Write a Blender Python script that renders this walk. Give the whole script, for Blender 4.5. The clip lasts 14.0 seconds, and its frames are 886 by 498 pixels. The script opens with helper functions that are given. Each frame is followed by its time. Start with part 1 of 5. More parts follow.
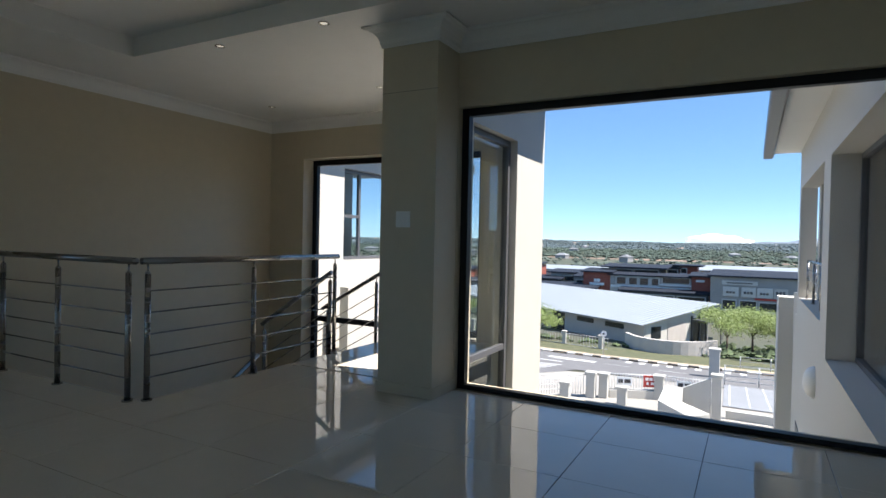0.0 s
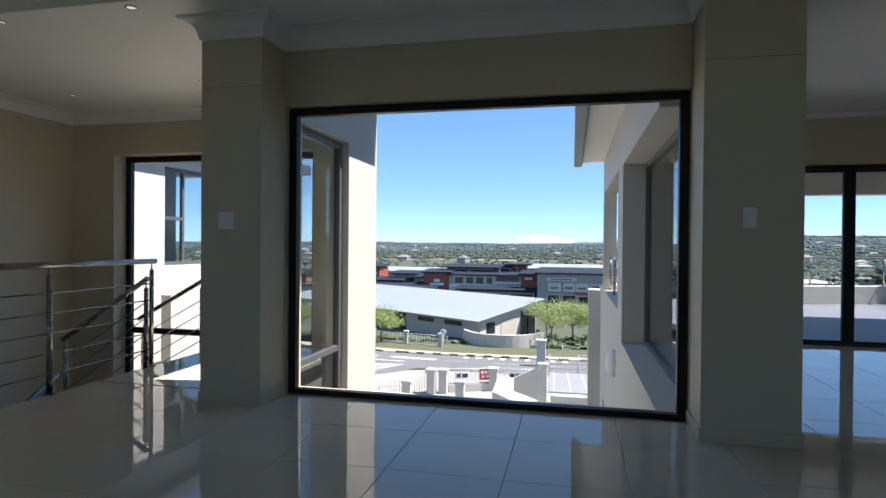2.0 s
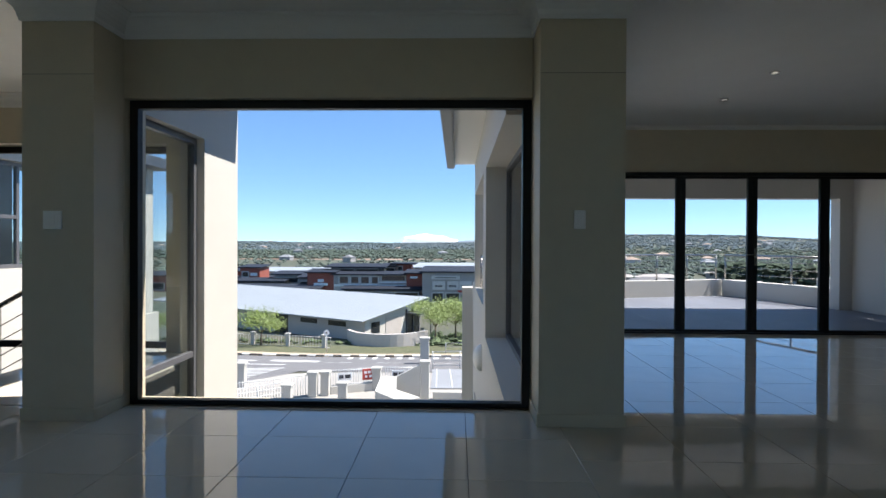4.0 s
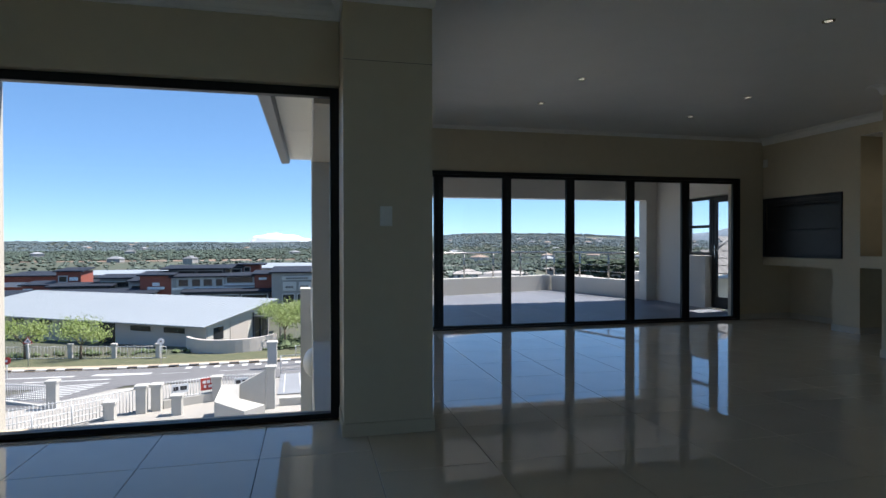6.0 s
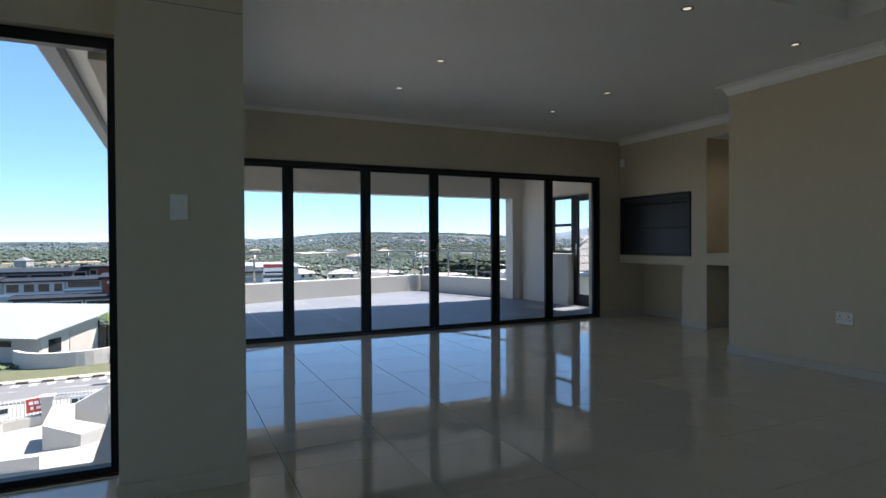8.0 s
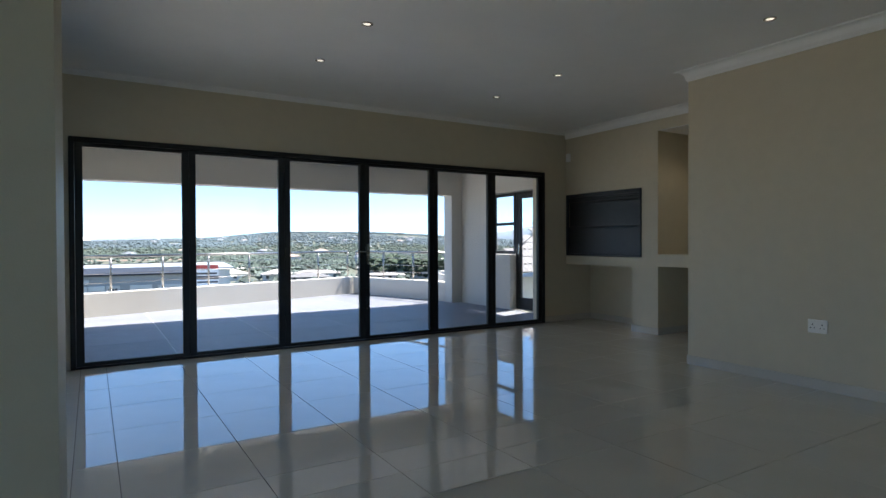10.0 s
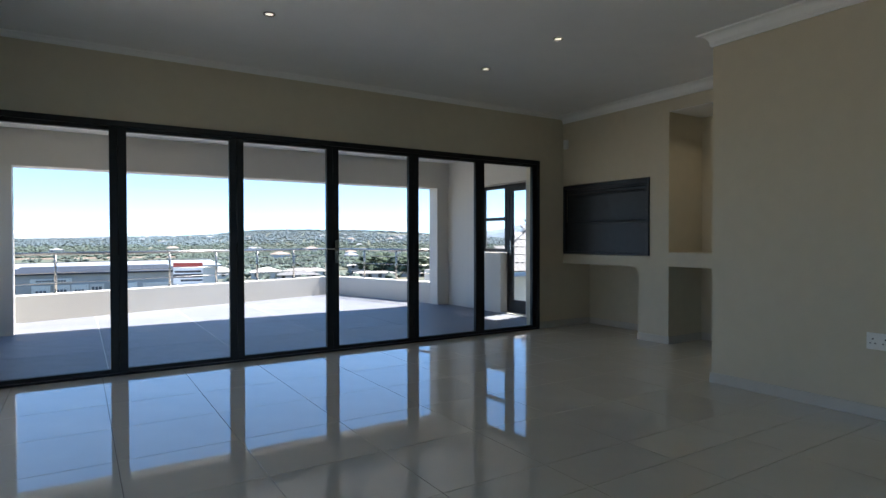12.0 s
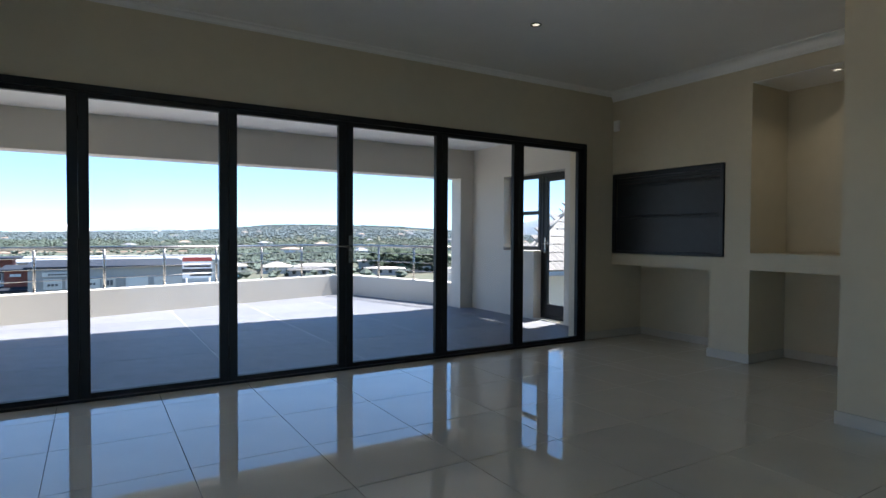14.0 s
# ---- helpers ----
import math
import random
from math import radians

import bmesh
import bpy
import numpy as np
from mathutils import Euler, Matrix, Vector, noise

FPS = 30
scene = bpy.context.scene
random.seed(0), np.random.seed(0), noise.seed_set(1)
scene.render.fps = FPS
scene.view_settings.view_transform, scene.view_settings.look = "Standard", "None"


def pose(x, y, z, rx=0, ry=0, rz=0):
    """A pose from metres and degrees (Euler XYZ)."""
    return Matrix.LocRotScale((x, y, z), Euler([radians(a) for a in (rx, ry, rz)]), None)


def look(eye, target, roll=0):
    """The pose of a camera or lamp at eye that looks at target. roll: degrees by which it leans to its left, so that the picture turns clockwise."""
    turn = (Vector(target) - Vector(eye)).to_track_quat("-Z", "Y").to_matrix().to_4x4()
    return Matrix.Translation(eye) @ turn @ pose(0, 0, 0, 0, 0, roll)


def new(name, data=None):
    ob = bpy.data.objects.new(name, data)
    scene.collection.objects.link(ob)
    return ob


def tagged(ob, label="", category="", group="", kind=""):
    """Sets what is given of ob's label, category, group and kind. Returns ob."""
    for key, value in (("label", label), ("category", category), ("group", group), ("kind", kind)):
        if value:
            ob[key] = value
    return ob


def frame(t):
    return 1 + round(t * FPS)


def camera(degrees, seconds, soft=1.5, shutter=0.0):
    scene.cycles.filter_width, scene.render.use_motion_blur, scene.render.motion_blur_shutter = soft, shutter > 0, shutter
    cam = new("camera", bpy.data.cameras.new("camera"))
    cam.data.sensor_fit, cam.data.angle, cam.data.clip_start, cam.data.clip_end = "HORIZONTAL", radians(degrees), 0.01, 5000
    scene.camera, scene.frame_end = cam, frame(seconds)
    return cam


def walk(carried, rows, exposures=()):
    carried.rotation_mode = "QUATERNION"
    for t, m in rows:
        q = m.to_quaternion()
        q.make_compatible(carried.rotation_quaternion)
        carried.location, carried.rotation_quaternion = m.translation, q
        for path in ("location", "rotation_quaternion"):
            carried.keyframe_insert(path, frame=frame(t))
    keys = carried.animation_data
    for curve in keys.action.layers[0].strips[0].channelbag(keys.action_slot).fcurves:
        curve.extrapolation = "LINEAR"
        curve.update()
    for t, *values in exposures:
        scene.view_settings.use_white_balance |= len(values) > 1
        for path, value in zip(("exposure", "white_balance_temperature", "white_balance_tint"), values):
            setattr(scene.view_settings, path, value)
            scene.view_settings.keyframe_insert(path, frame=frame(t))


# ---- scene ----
cam = camera(75.2, 14.0)
EXPOSURES = [(0.0, 1.26, 6500, 12), (2.0, 1.25, 6500, 12), (5.0, 1.1, 6450, 12), (6.0, 1.04, 6450, 12), (7.0, 1.22, 6500, 12), (8.0, 1.55, 6550, 12), (8.6, 1.74, 6520, 12), (11.0, 2.06, 6500, 12), (14.0, 1.92, 6500, 12)]
PATH = [
    (0, (0.138, -0.006, 1.213), (-0.81, 1.755, 1.181), 1.2),
    (0.5, (0.149, -0.006, 1.198), (-0.705, 1.802, 1.173), 0.9),
    (1, (0.188, -0.018, 1.202), (-0.554, 1.839, 1.179), 0.7),
    (1.5, (0.229, -0.042, 1.197), (-0.362, 1.869, 1.178), 0.6),
    (2, (0.253, -0.037, 1.2), (-0.186, 1.914, 1.185), 0.5),
    (4.5, (0.575, -0.064, 1.21), (0.617, 1.935, 1.195), 0.2),
    (5, (0.669, -0.048, 1.205), (0.82, 1.946, 1.191), 0.1),
    (5.5, (0.757, 0.04, 1.202), (1.045, 2.019, 1.186), -0.0),
    (6, (0.833, 0.159, 1.205), (1.283, 2.108, 1.187), -0.1),
    (6.5, (0.912, 0.28, 1.201), (1.507, 2.189, 1.183), -0.2),
    (7, (1.022, 0.391, 1.193), (1.734, 2.26, 1.175), -0.3),
    (7.5, (1.156, 0.56, 1.201), (1.951, 2.395, 1.182), -0.4),
    (8, (1.262, 0.73, 1.204), (2.117, 2.537, 1.181), -0.3),
    (8.5, (1.361, 0.935, 1.205), (2.285, 2.709, 1.183), -0.3),
    (11, (1.989, 1.783, 1.2), (3.056, 3.475, 1.174), -0.2),
    (11.5, (2.148, 1.974, 1.191), (3.219, 3.663, 1.166), -0.2),
    (12, (2.276, 2.191, 1.179), (3.346, 3.88, 1.148), -0.1),
    (12.5, (2.394, 2.431, 1.177), (3.46, 4.123, 1.146), -0.0),
    (13, (2.486, 2.67, 1.168), (3.551, 4.362, 1.134), 0.0),
    (13.5, (2.622, 2.92, 1.167), (3.671, 4.622, 1.131), 0.1),
    (14, (2.656, 3.212, 1.18), (3.696, 4.919, 1.135), 0.3),
]
walk(cam, [(t, look(eye, target, roll)) for t, eye, target, roll in PATH], EXPOSURES)

# ---- world, sun, exposure ----
TO_SUN = Vector((0.60, 0.11, 1.0)).normalized()
world = bpy.data.worlds.new("world")
scene.world = world
world.use_nodes = True
wn, wl = world.node_tree.nodes, world.node_tree.links
sky = wn.new("ShaderNodeTexSky")
sky.sky_type, sky.sun_disc = "NISHITA", False
sky.sun_elevation = math.asin(TO_SUN.z)
sky.sun_rotation = math.atan2(TO_SUN.x, TO_SUN.y)
sky.altitude, sky.air_density, sky.dust_density, sky.ozone_density = 300, 0.5, 0.0, 2.5
tint = wn.new("ShaderNodeMix")
tint.data_type, tint.blend_type = "RGBA", "MULTIPLY"
tint.inputs["Factor"].default_value, tint.inputs["B"].default_value = 1.0, (0.80, 1.02, 1.19, 1)
vivid, level = wn.new("ShaderNodeHueSaturation"), wn.new("ShaderNodeGamma")
level.inputs["Gamma"].default_value = 0.55
vivid.inputs["Saturation"].default_value = 1.32
wl.new(sky.outputs[0], level.inputs["Color"]), wl.new(level.outputs[0], vivid.inputs["Color"]), wl.new(vivid.outputs[0], tint.inputs["A"]), wl.new(tint.outputs["Result"], wn["Background"].inputs[0])
wn["Background"].inputs[1].default_value = 0.19
sun = new("sun", bpy.data.lights.new("sun", "SUN"))
sun.data.energy, sun.data.angle, sun.data.color = 5.0, radians(0.53), (1.0, 0.96, 0.91)
sun.rotation_euler = TO_SUN.to_track_quat("Z", "Y").to_euler()


# ---- materials ----
def material(name, color, rough=0.5, metal=0.0, vary=0.06, scale=6.0, bump=0.0, bump_scale=60.0, spec=0.5, stain=0.0, random_object=0.0, island=0.0, stretch=(1, 1, 1), second=None):
    """A surface with grain and broad variation: vary mixes a lighter and a darker tone, stain a broad one."""
    m = bpy.data.materials.new(name)
    m.use_nodes = True
    n, l = m.node_tree.nodes, m.node_tree.links
    p = n["Principled BSDF"]
    p.inputs["Roughness"].default_value, p.inputs["Metallic"].default_value = rough, metal
    p.inputs["Specular IOR Level"].default_value = spec
    tc, mp = n.new("ShaderNodeTexCoord"), n.new("ShaderNodeMapping")
    mp.inputs["Scale"].default_value = stretch
    l.new(tc.outputs["Object"], mp.inputs[0])
    a, b = n.new("ShaderNodeTexNoise"), n.new("ShaderNodeTexNoise")
    a.inputs["Scale"].default_value, a.inputs["Detail"].default_value = scale, 6
    b.inputs["Scale"].default_value, b.inputs["Detail"].default_value = scale * 0.12, 3
    l.new(mp.outputs[0], a.inputs[0]), l.new(mp.outputs[0], b.inputs[0])
    ramp = n.new("ShaderNodeValToRGB")
    c = Vector(color)
    dark, light = c * (1 - vary), c * (1 + vary)
    if second:
        light = Vector(second)
    ramp.color_ramp.elements[0].position, ramp.color_ramp.elements[1].position = 0.3, 0.7
    ramp.color_ramp.elements[0].color, ramp.color_ramp.elements[1].color = (*dark, 1), (*light, 1)
    l.new(a.outputs[0], ramp.inputs[0])
    last = ramp.outputs[0]
    hsv = n.new("ShaderNodeHueSaturation")
    add = n.new("ShaderNodeMath")
    add.operation = "MULTIPLY_ADD"
    add.inputs[1].default_value, add.inputs[2].default_value = 2 * stain, 1 - stain
    l.new(b.outputs[0], add.inputs[0])
    value = add.outputs[0]
    if random_object or island:
        src = n.new("ShaderNodeObjectInfo").outputs["Random"] if random_object else n.new("ShaderNodeNewGeometry").outputs["Random Per Island"]
        k = random_object or island
        more = n.new("ShaderNodeMath")
        more.operation = "MULTIPLY_ADD"
        more.inputs[1].default_value, more.inputs[2].default_value = 2 * k, 1 - k
        l.new(src, more.inputs[0])
        mul = n.new("ShaderNodeMath")
        mul.operation = "MULTIPLY"
        l.new(value, mul.inputs[0]), l.new(more.outputs[0], mul.inputs[1])
        value = mul.outputs[0]
    l.new(value, hsv.inputs["Value"]), l.new(last, hsv.inputs["Color"])
    l.new(hsv.outputs[0], p.inputs["Base Color"])
    rr = n.new("ShaderNodeMath")
    rr.operation = "MULTIPLY_ADD"
    rr.inputs[1].default_value, rr.inputs[2].default_value = rough * 0.3, rough * 0.85
    l.new(b.outputs[0], rr.inputs[0]), l.new(rr.outputs[0], p.inputs["Roughness"])
    if bump:
        c2, bp = n.new("ShaderNodeTexNoise"), n.new("ShaderNodeBump")
        c2.inputs["Scale"].default_value, c2.inputs["Detail"].default_value = bump_scale, 4
        bp.inputs["Strength"].default_value, bp.inputs["Distance"].default_value = bump, 0.01
        l.new(mp.outputs[0], c2.inputs[0]), l.new(c2.outputs[0], bp.inputs["Height"]), l.new(bp.outputs[0], p.inputs["Normal"])
    return m


def glass_material(name, tint=(0.98, 0.98, 0.98)):
    m = bpy.data.materials.new(name)
    m.use_nodes = True
    n, l = m.node_tree.nodes, m.node_tree.links
    n.remove(n["Principled BSDF"])
    tr, gl, fr, mix = n.new("ShaderNodeBsdfTransparent"), n.new("ShaderNodeBsdfGlossy"), n.new("ShaderNodeLayerWeight"), n.new("ShaderNodeMixShader")
    tr.inputs[0].default_value = (*tint, 1)
    gl.inputs["Roughness"].default_value = 0.0
    fr.inputs[0].default_value = 0.5
    power, scale = n.new("ShaderNodeMath"), n.new("ShaderNodeMath")
    power.operation, scale.operation = "POWER", "MULTIPLY_ADD"
    power.inputs[1].default_value, scale.inputs[1].default_value, scale.inputs[2].default_value = 5.0, 0.9, 0.022
    l.new(fr.outputs["Facing"], power.inputs[0]), l.new(power.outputs[0], scale.inputs[0])
    l.new(scale.outputs[0], mix.inputs[0]), l.new(tr.outputs[0], mix.inputs[1]), l.new(gl.outputs[0], mix.inputs[2])
    l.new(mix.outputs[0], n["Material Output"].inputs[0])
    return m


def glow_material(name, color, strength):
    m = bpy.data.materials.new(name)
    m.use_nodes = True
    p = m.node_tree.nodes["Principled BSDF"]
    p.inputs["Emission Color"].default_value, p.inputs["Emission Strength"].default_value = (*color, 1), strength
    return m


M_WALL = material("wall_paint", (0.60, 0.525, 0.385), 0.55, vary=0.02, scale=9, bump=0.06, bump_scale=140, stain=0.04)
M_OUT = material("plaster_outside", (0.575, 0.547, 0.487), 0.75, vary=0.03, scale=5, bump=0.15, bump_scale=120, stain=0.06)
M_CEIL = material("ceiling_paint", (0.86, 0.85, 0.82), 0.6, vary=0.015, scale=4, bump=0.03, bump_scale=90, stain=0.03)
M_TILE = material("polished_tile", (0.71, 0.65, 0.53), 0.022, vary=0.03, scale=3.0, stain=0.03, random_object=0.02, spec=0.62, bump=0.012, bump_scale=5)
M_GROUT = material("grout", (0.16, 0.14, 0.12), 0.8, vary=0.1, scale=20)
M_SKIRT = material("tile_skirting", (0.58, 0.54, 0.47), 0.12, vary=0.03, scale=6)
M_ALU = material("black_aluminium", (0.012, 0.012, 0.013), 0.45, spec=0.3, vary=0.1, scale=30, bump=0.02, bump_scale=300)
M_ALU_GREY = material("grey_aluminium", (0.10, 0.10, 0.105), 0.4, vary=0.1, scale=30)
M_GLASS = glass_material("clear_glass")
M_GLASS_DARK = glass_material("tinted_glass", (0.80, 0.84, 0.84))
M_STEEL = material("brushed_steel", (0.30, 0.29, 0.275), 0.27, 1.0, vary=0.08, scale=12, stretch=(1, 1, 8))
M_TERRACE = material("slate_tile", (0.176, 0.187, 0.212), 0.52, spec=0.2, vary=0.12, scale=7, stain=0.12, bump=0.1, bump_scale=60, random_object=0.08)
M_WHITE = material("white_plastic", (0.82, 0.81, 0.77), 0.35, vary=0.02, scale=20)
M_BLACK = material("black_steel", (0.018, 0.02, 0.024), 0.42, vary=0.15, scale=14, bump=0.03, bump_scale=200)
M_SOOT = material("fire_clay", (0.05, 0.047, 0.044), 0.9, vary=0.25, scale=8)
M_LAMP = glow_material("lamp_glow", (1.0, 0.90, 0.72), 0.26)
M_YARD = material("yard_plaster", (0.47, 0.45, 0.405), 0.8, vary=0.05, scale=1.5, bump=0.1, bump_scale=40, stain=0.1)
# grey that carries the dimness of unlit spaces in its colour
M_PAINTED_DIM = material("painted_dimness", (0.22, 0.21, 0.195), 0.8, vary=0.1)
M_STEP = material("stair_tile", (0.50, 0.47, 0.42), 0.15, vary=0.05, scale=5)


# ---- mesh helpers ----
def box(bm, x0, y0, z0, x1, y1, z1, m=None):
    v = [bm.verts.new((x, y, z)) for z in (z0, z1) for y in (y0, y1) for x in (x0, x1)]
    if m is not None:
        for q in v:
            q.co = m @ q.co
    for f in ((0, 2, 3, 1), (4, 5, 7, 6), (0, 1, 5, 4), (2, 6, 7, 3), (0, 4, 6, 2), (1, 3, 7, 5)):
        bm.faces.new([v[i] for i in f])


def soft_box(bm, x0, y0, z0, x1, y1, z1, r=0.004, seg=2, m=None):
    b = bmesh.new()
    box(b, x0, y0, z0, x1, y1, z1)
    bmesh.ops.bevel(b, geom=b.edges[:], offset=r, segments=seg, affect="EDGES", profile=0.5)
    merge(bm, b, m)


def merge(bm, other, m=None):
    index = {}
    for v in other.verts:
        index[v] = bm.verts.new(m @ v.co if m is not None else v.co)
    for f in other.faces:
        g = bm.faces.new([index[v] for v in f.verts])
        g.smooth = f.smooth
    other.free()


def tube(bm, a, b, r, n=12, r2=None):
    a, b = Vector(a), Vector(b)
    t = Matrix.Translation(a) @ (b - a).to_track_quat("Z", "Y").to_matrix().to_4x4()
    h, r2 = (b - a).length, r if r2 is None else r2
    lo = [bm.verts.new(t @ Vector((r * math.cos(6.2832 * i / n), r * math.sin(6.2832 * i / n), 0))) for i in range(n)]
    hi = [bm.verts.new(t @ Vector((r2 * math.cos(6.2832 * i / n), r2 * math.sin(6.2832 * i / n), h))) for i in range(n)]
    for i in range(n):
        f = bm.faces.new((lo[i], lo[(i + 1) % n], hi[(i + 1) % n], hi[i]))
        f.smooth = True
    bm.faces.new(lo[::-1]), bm.faces.new(hi)


def prism(bm, points, axis, lo, hi):
    """A profile of (u, v) points pushed along an axis from lo to hi; u, v are the other two axes in order."""
    def place(u, v, w):
        return {"x": (w, u, v), "y": (u, w, v), "z": (u, v, w)}[axis]
    a = [bm.verts.new(place(u, v, lo)) for u, v in points]
    b = [bm.verts.new(place(u, v, hi)) for u, v in points]
    n = len(points)
    for i in range(n):
        bm.faces.new((a[i], a[(i + 1) % n], b[(i + 1) % n], b[i]))
    bm.faces.new(a[::-1]), bm.faces.new(b)
    bmesh.ops.recalc_face_normals(bm, faces=bm.faces[:])


def mesh_object(name, bm, mat):
    data = bpy.data.meshes.new(name)
    bmesh.ops.recalc_face_normals(bm, faces=bm.faces[:])
    bm.to_mesh(data)
    bm.free()
    data.materials.append(mat)
    return new(name, data)


def part(name, bm, mat, parent, label=""):
    ob = mesh_object(name, bm, mat)
    ob.parent = parent
    ob.matrix_parent_inverse = parent.matrix_world.inverted() if parent.parent is None else Matrix()
    if label:
        tagged(ob, label)
    return ob


def thing(name, label, category, group="", kind="", at=(0, 0, 0)):
    e = new(name)
    e.empty_display_size = 0.1
    e.matrix_world = Matrix.Translation(at)
    e.location = at
    return tagged(e, label, category, group, kind)


def structure(name, boxes, mat, label, category):
    bm = bmesh.new()
    for b in boxes:
        box(bm, *b)
    return tagged(mesh_object(name, bm, mat), label, category, kind="structure")


def holed(along, lo, hi, face, back, z0, z1, holes):
    """Boxes of a wall that runs along x or y, round its holes (u0, u1, z0, z1)."""
    cuts = sorted({lo, hi, *[u for h in holes for u in h[:2]]})
    out = []
    for a, b in zip(cuts, cuts[1:]):
        spans, z = [], z0
        for h in sorted((h for h in holes if h[0] <= a and h[1] >= b), key=lambda h: h[2]):
            if h[2] > z:
                spans.append((z, h[2]))
            z = h[3]
        if z < z1:
            spans.append((z, z1))
        for s, e in spans:
            out.append((a, face, s, b, back, e) if along == "x" else (face, a, s, back, b, e))
    return out


# ---- large structure: the living floor ----
C = 2.86            # ceiling
BASE = -9.0         # foot of the house
structure("floor_slab", [(-3.71, -5.3, -0.30, 8.95, 4.19, -0.012), (1.25, 4.19, -0.30, 8.95, 8.0, -0.012), (-3.71, 4.19, -0.30, -2.3, 6.27, -0.012), (-6.4, -5.3, -0.30, -3.71, 2.62, -0.012)], M_GROUT, "dark joint bed under the polished floor tiles", "floor")
# hole behind the view is an added opening that brings in daylight
structure("wall_left", holed("y", -5.3, 6.53, -6.40, -6.15, -3.2, 3.3, [(-5.0, -0.2, 0.0, 2.6)]), M_WALL, "beige painted plaster wall beside the stairwell", "wall")
structure("wall_stair", holed("x", -6.15, -2.30, 6.27, 6.53, -3.2, 3.3, [(-5.52, -2.75, -1.2, 2.32)]), M_WALL, "beige plaster wall with a tall stair window", "wall")
structure("wall_stair_side", holed("y", 4.42, 6.53, -2.30, -2.05, -3.2, 3.3, [(4.45, 5.66, -0.6, 2.26)]), M_OUT, "cream plaster wall of the stair bay with a tall window", "wall")
structure("wall_window", holed("x", -2.0, 1.03, 4.13, 4.42, -0.3, 3.3, [(-1.97, 1.03, 0.0, 2.28)]), M_WALL, "beige plaster wall round the big fixed window", "wall")
structure("pillar_left", [(-2.47, 3.78, 0.0, -1.975, 4.42, 3.3)], M_WALL, "square beige plastered pillar beside the window", "pillar")
structure("pillar_right", [(1.035, 3.78, 0.0, 1.60, 4.42, 3.3)], M_WALL, "square beige plastered pillar beside the window", "pillar")
structure("wall_wing", holed("y", 4.42, 7.97, 0.86, 1.25, BASE, 3.0, [(4.42, 7.45, 0.0, 2.22)]), M_OUT, "cream plaster wall of the wing with a large window", "wall")
structure("wall_terrace_door", holed("x", 1.25, 8.95, 7.97, 8.20, -0.3, 3.0, [(1.52, 7.43, 0.0, 2.222)]), M_WALL, "beige plaster wall round the folding doors", "wall")
structure("wall_right", [(6.69, -5.3, 0.0, 8.95, 5.01, 3.3)], M_WALL, "beige painted plaster wall", "wall")
# unseen opening, added to let sky light in from behind
structure("wall_back", holed("x", -6.4, 8.95, -5.55, -5.3, -0.3, 3.3, [(3.5, 6.55, 0.0, 2.75)]), M_WALL, "beige plaster wall with an added opening for daylight", "wall")
structure("wall_alcove", [(8.50, 5.01, 0.0, 8.95, 7.97, 3.3)], M_WALL, "beige plaster wall behind the alcove", "wall")
CX0, CX1, CY1 = -5.0, 5.88, 3.36
structure("ceiling", [(-6.4, CY1, C, 8.95, 4.42, C + 0.25), (-6.4, 4.42, C, -2.05, 6.53, C + 0.25), (0.9, 4.42, C, 8.95, 8.2, C + 0.25),
                      (-6.4, -5.3, C, CX0, CY1, C + 0.25), (CX1, -5.3, C, 8.95, CY1, C + 0.25), (CX0, -5.3, C, CX1, -3.9, C + 0.25),
                      (CX0, -3.9, C + 0.18, CX1, CY1, C + 0.25)], M_CEIL, "white painted ceiling with a recessed tray", "ceiling")


def cornice(name, path, h, w):
    """A coved cornice under the ceiling along wall corners in plan, mitred; the room lies to the right of the path."""
    prof = [(0, 0), (0, -h), (0.012, -h), (0.016, -h * 0.86)]
    for i in range(6):
        a = math.pi / 2 * i / 5
        prof.append((0.02 + (w - 0.035) * (1 - math.cos(a)), -h * 0.84 + (h * 0.7) * math.sin(a)))
    prof += [(w - 0.012, -0.016), (w, -0.012), (w, 0)]
    pts = [Vector(p) for p in path]
    ways = [(b - a).normalized() for a, b in zip(pts, pts[1:])]
    bm, last = bmesh.new(), None
    for i, p in enumerate(pts):
        n0 = Vector((ways[max(i - 1, 0)].y, -ways[max(i - 1, 0)].x))
        n1 = Vector((ways[min(i, len(ways) - 1)].y, -ways[min(i, len(ways) - 1)].x))
        mitre = (n0 + n1) / (1 + n0.dot(n1))
        ring = [bm.verts.new((p.x + mitre.x * u, p.y + mitre.y * u, C + v)) for u, v in prof]
        if last:
            for k in range(len(ring)):
                bm.faces.new((last[k], last[(k + 1) % len(ring)], ring[(k + 1) % len(ring)], ring[k]))
        else:
            bm.faces.new(ring)
        last = ring
    bm.faces.new(last[::-1])
    return tagged(mesh_object(name, bm, M_CEIL), "white plaster cornice between wall and ceiling", "cornice", kind="structure")


cornice("cornice_west", [(-6.15, -5.3), (-6.15, 6.27), (-2.3, 6.27)], 0.14, 0.12)
cornice("cornice_centre", [(-2.47, 4.42), (-2.47, 3.78), (-1.975, 3.78), (-1.975, 4.13), (1.035, 4.13), (1.035, 3.78), (1.60, 3.78), (1.60, 4.42)], 0.15, 0.13)
cornice("cornice_door_wall", [(1.25, 7.97), (7.885, 7.97)], 0.05, 0.05)
cornice("cornice_east", [(7.885, 7.97), (7.885, 5.01), (6.69, 5.01), (6.69, -5.3)], 0.105, 0.095)

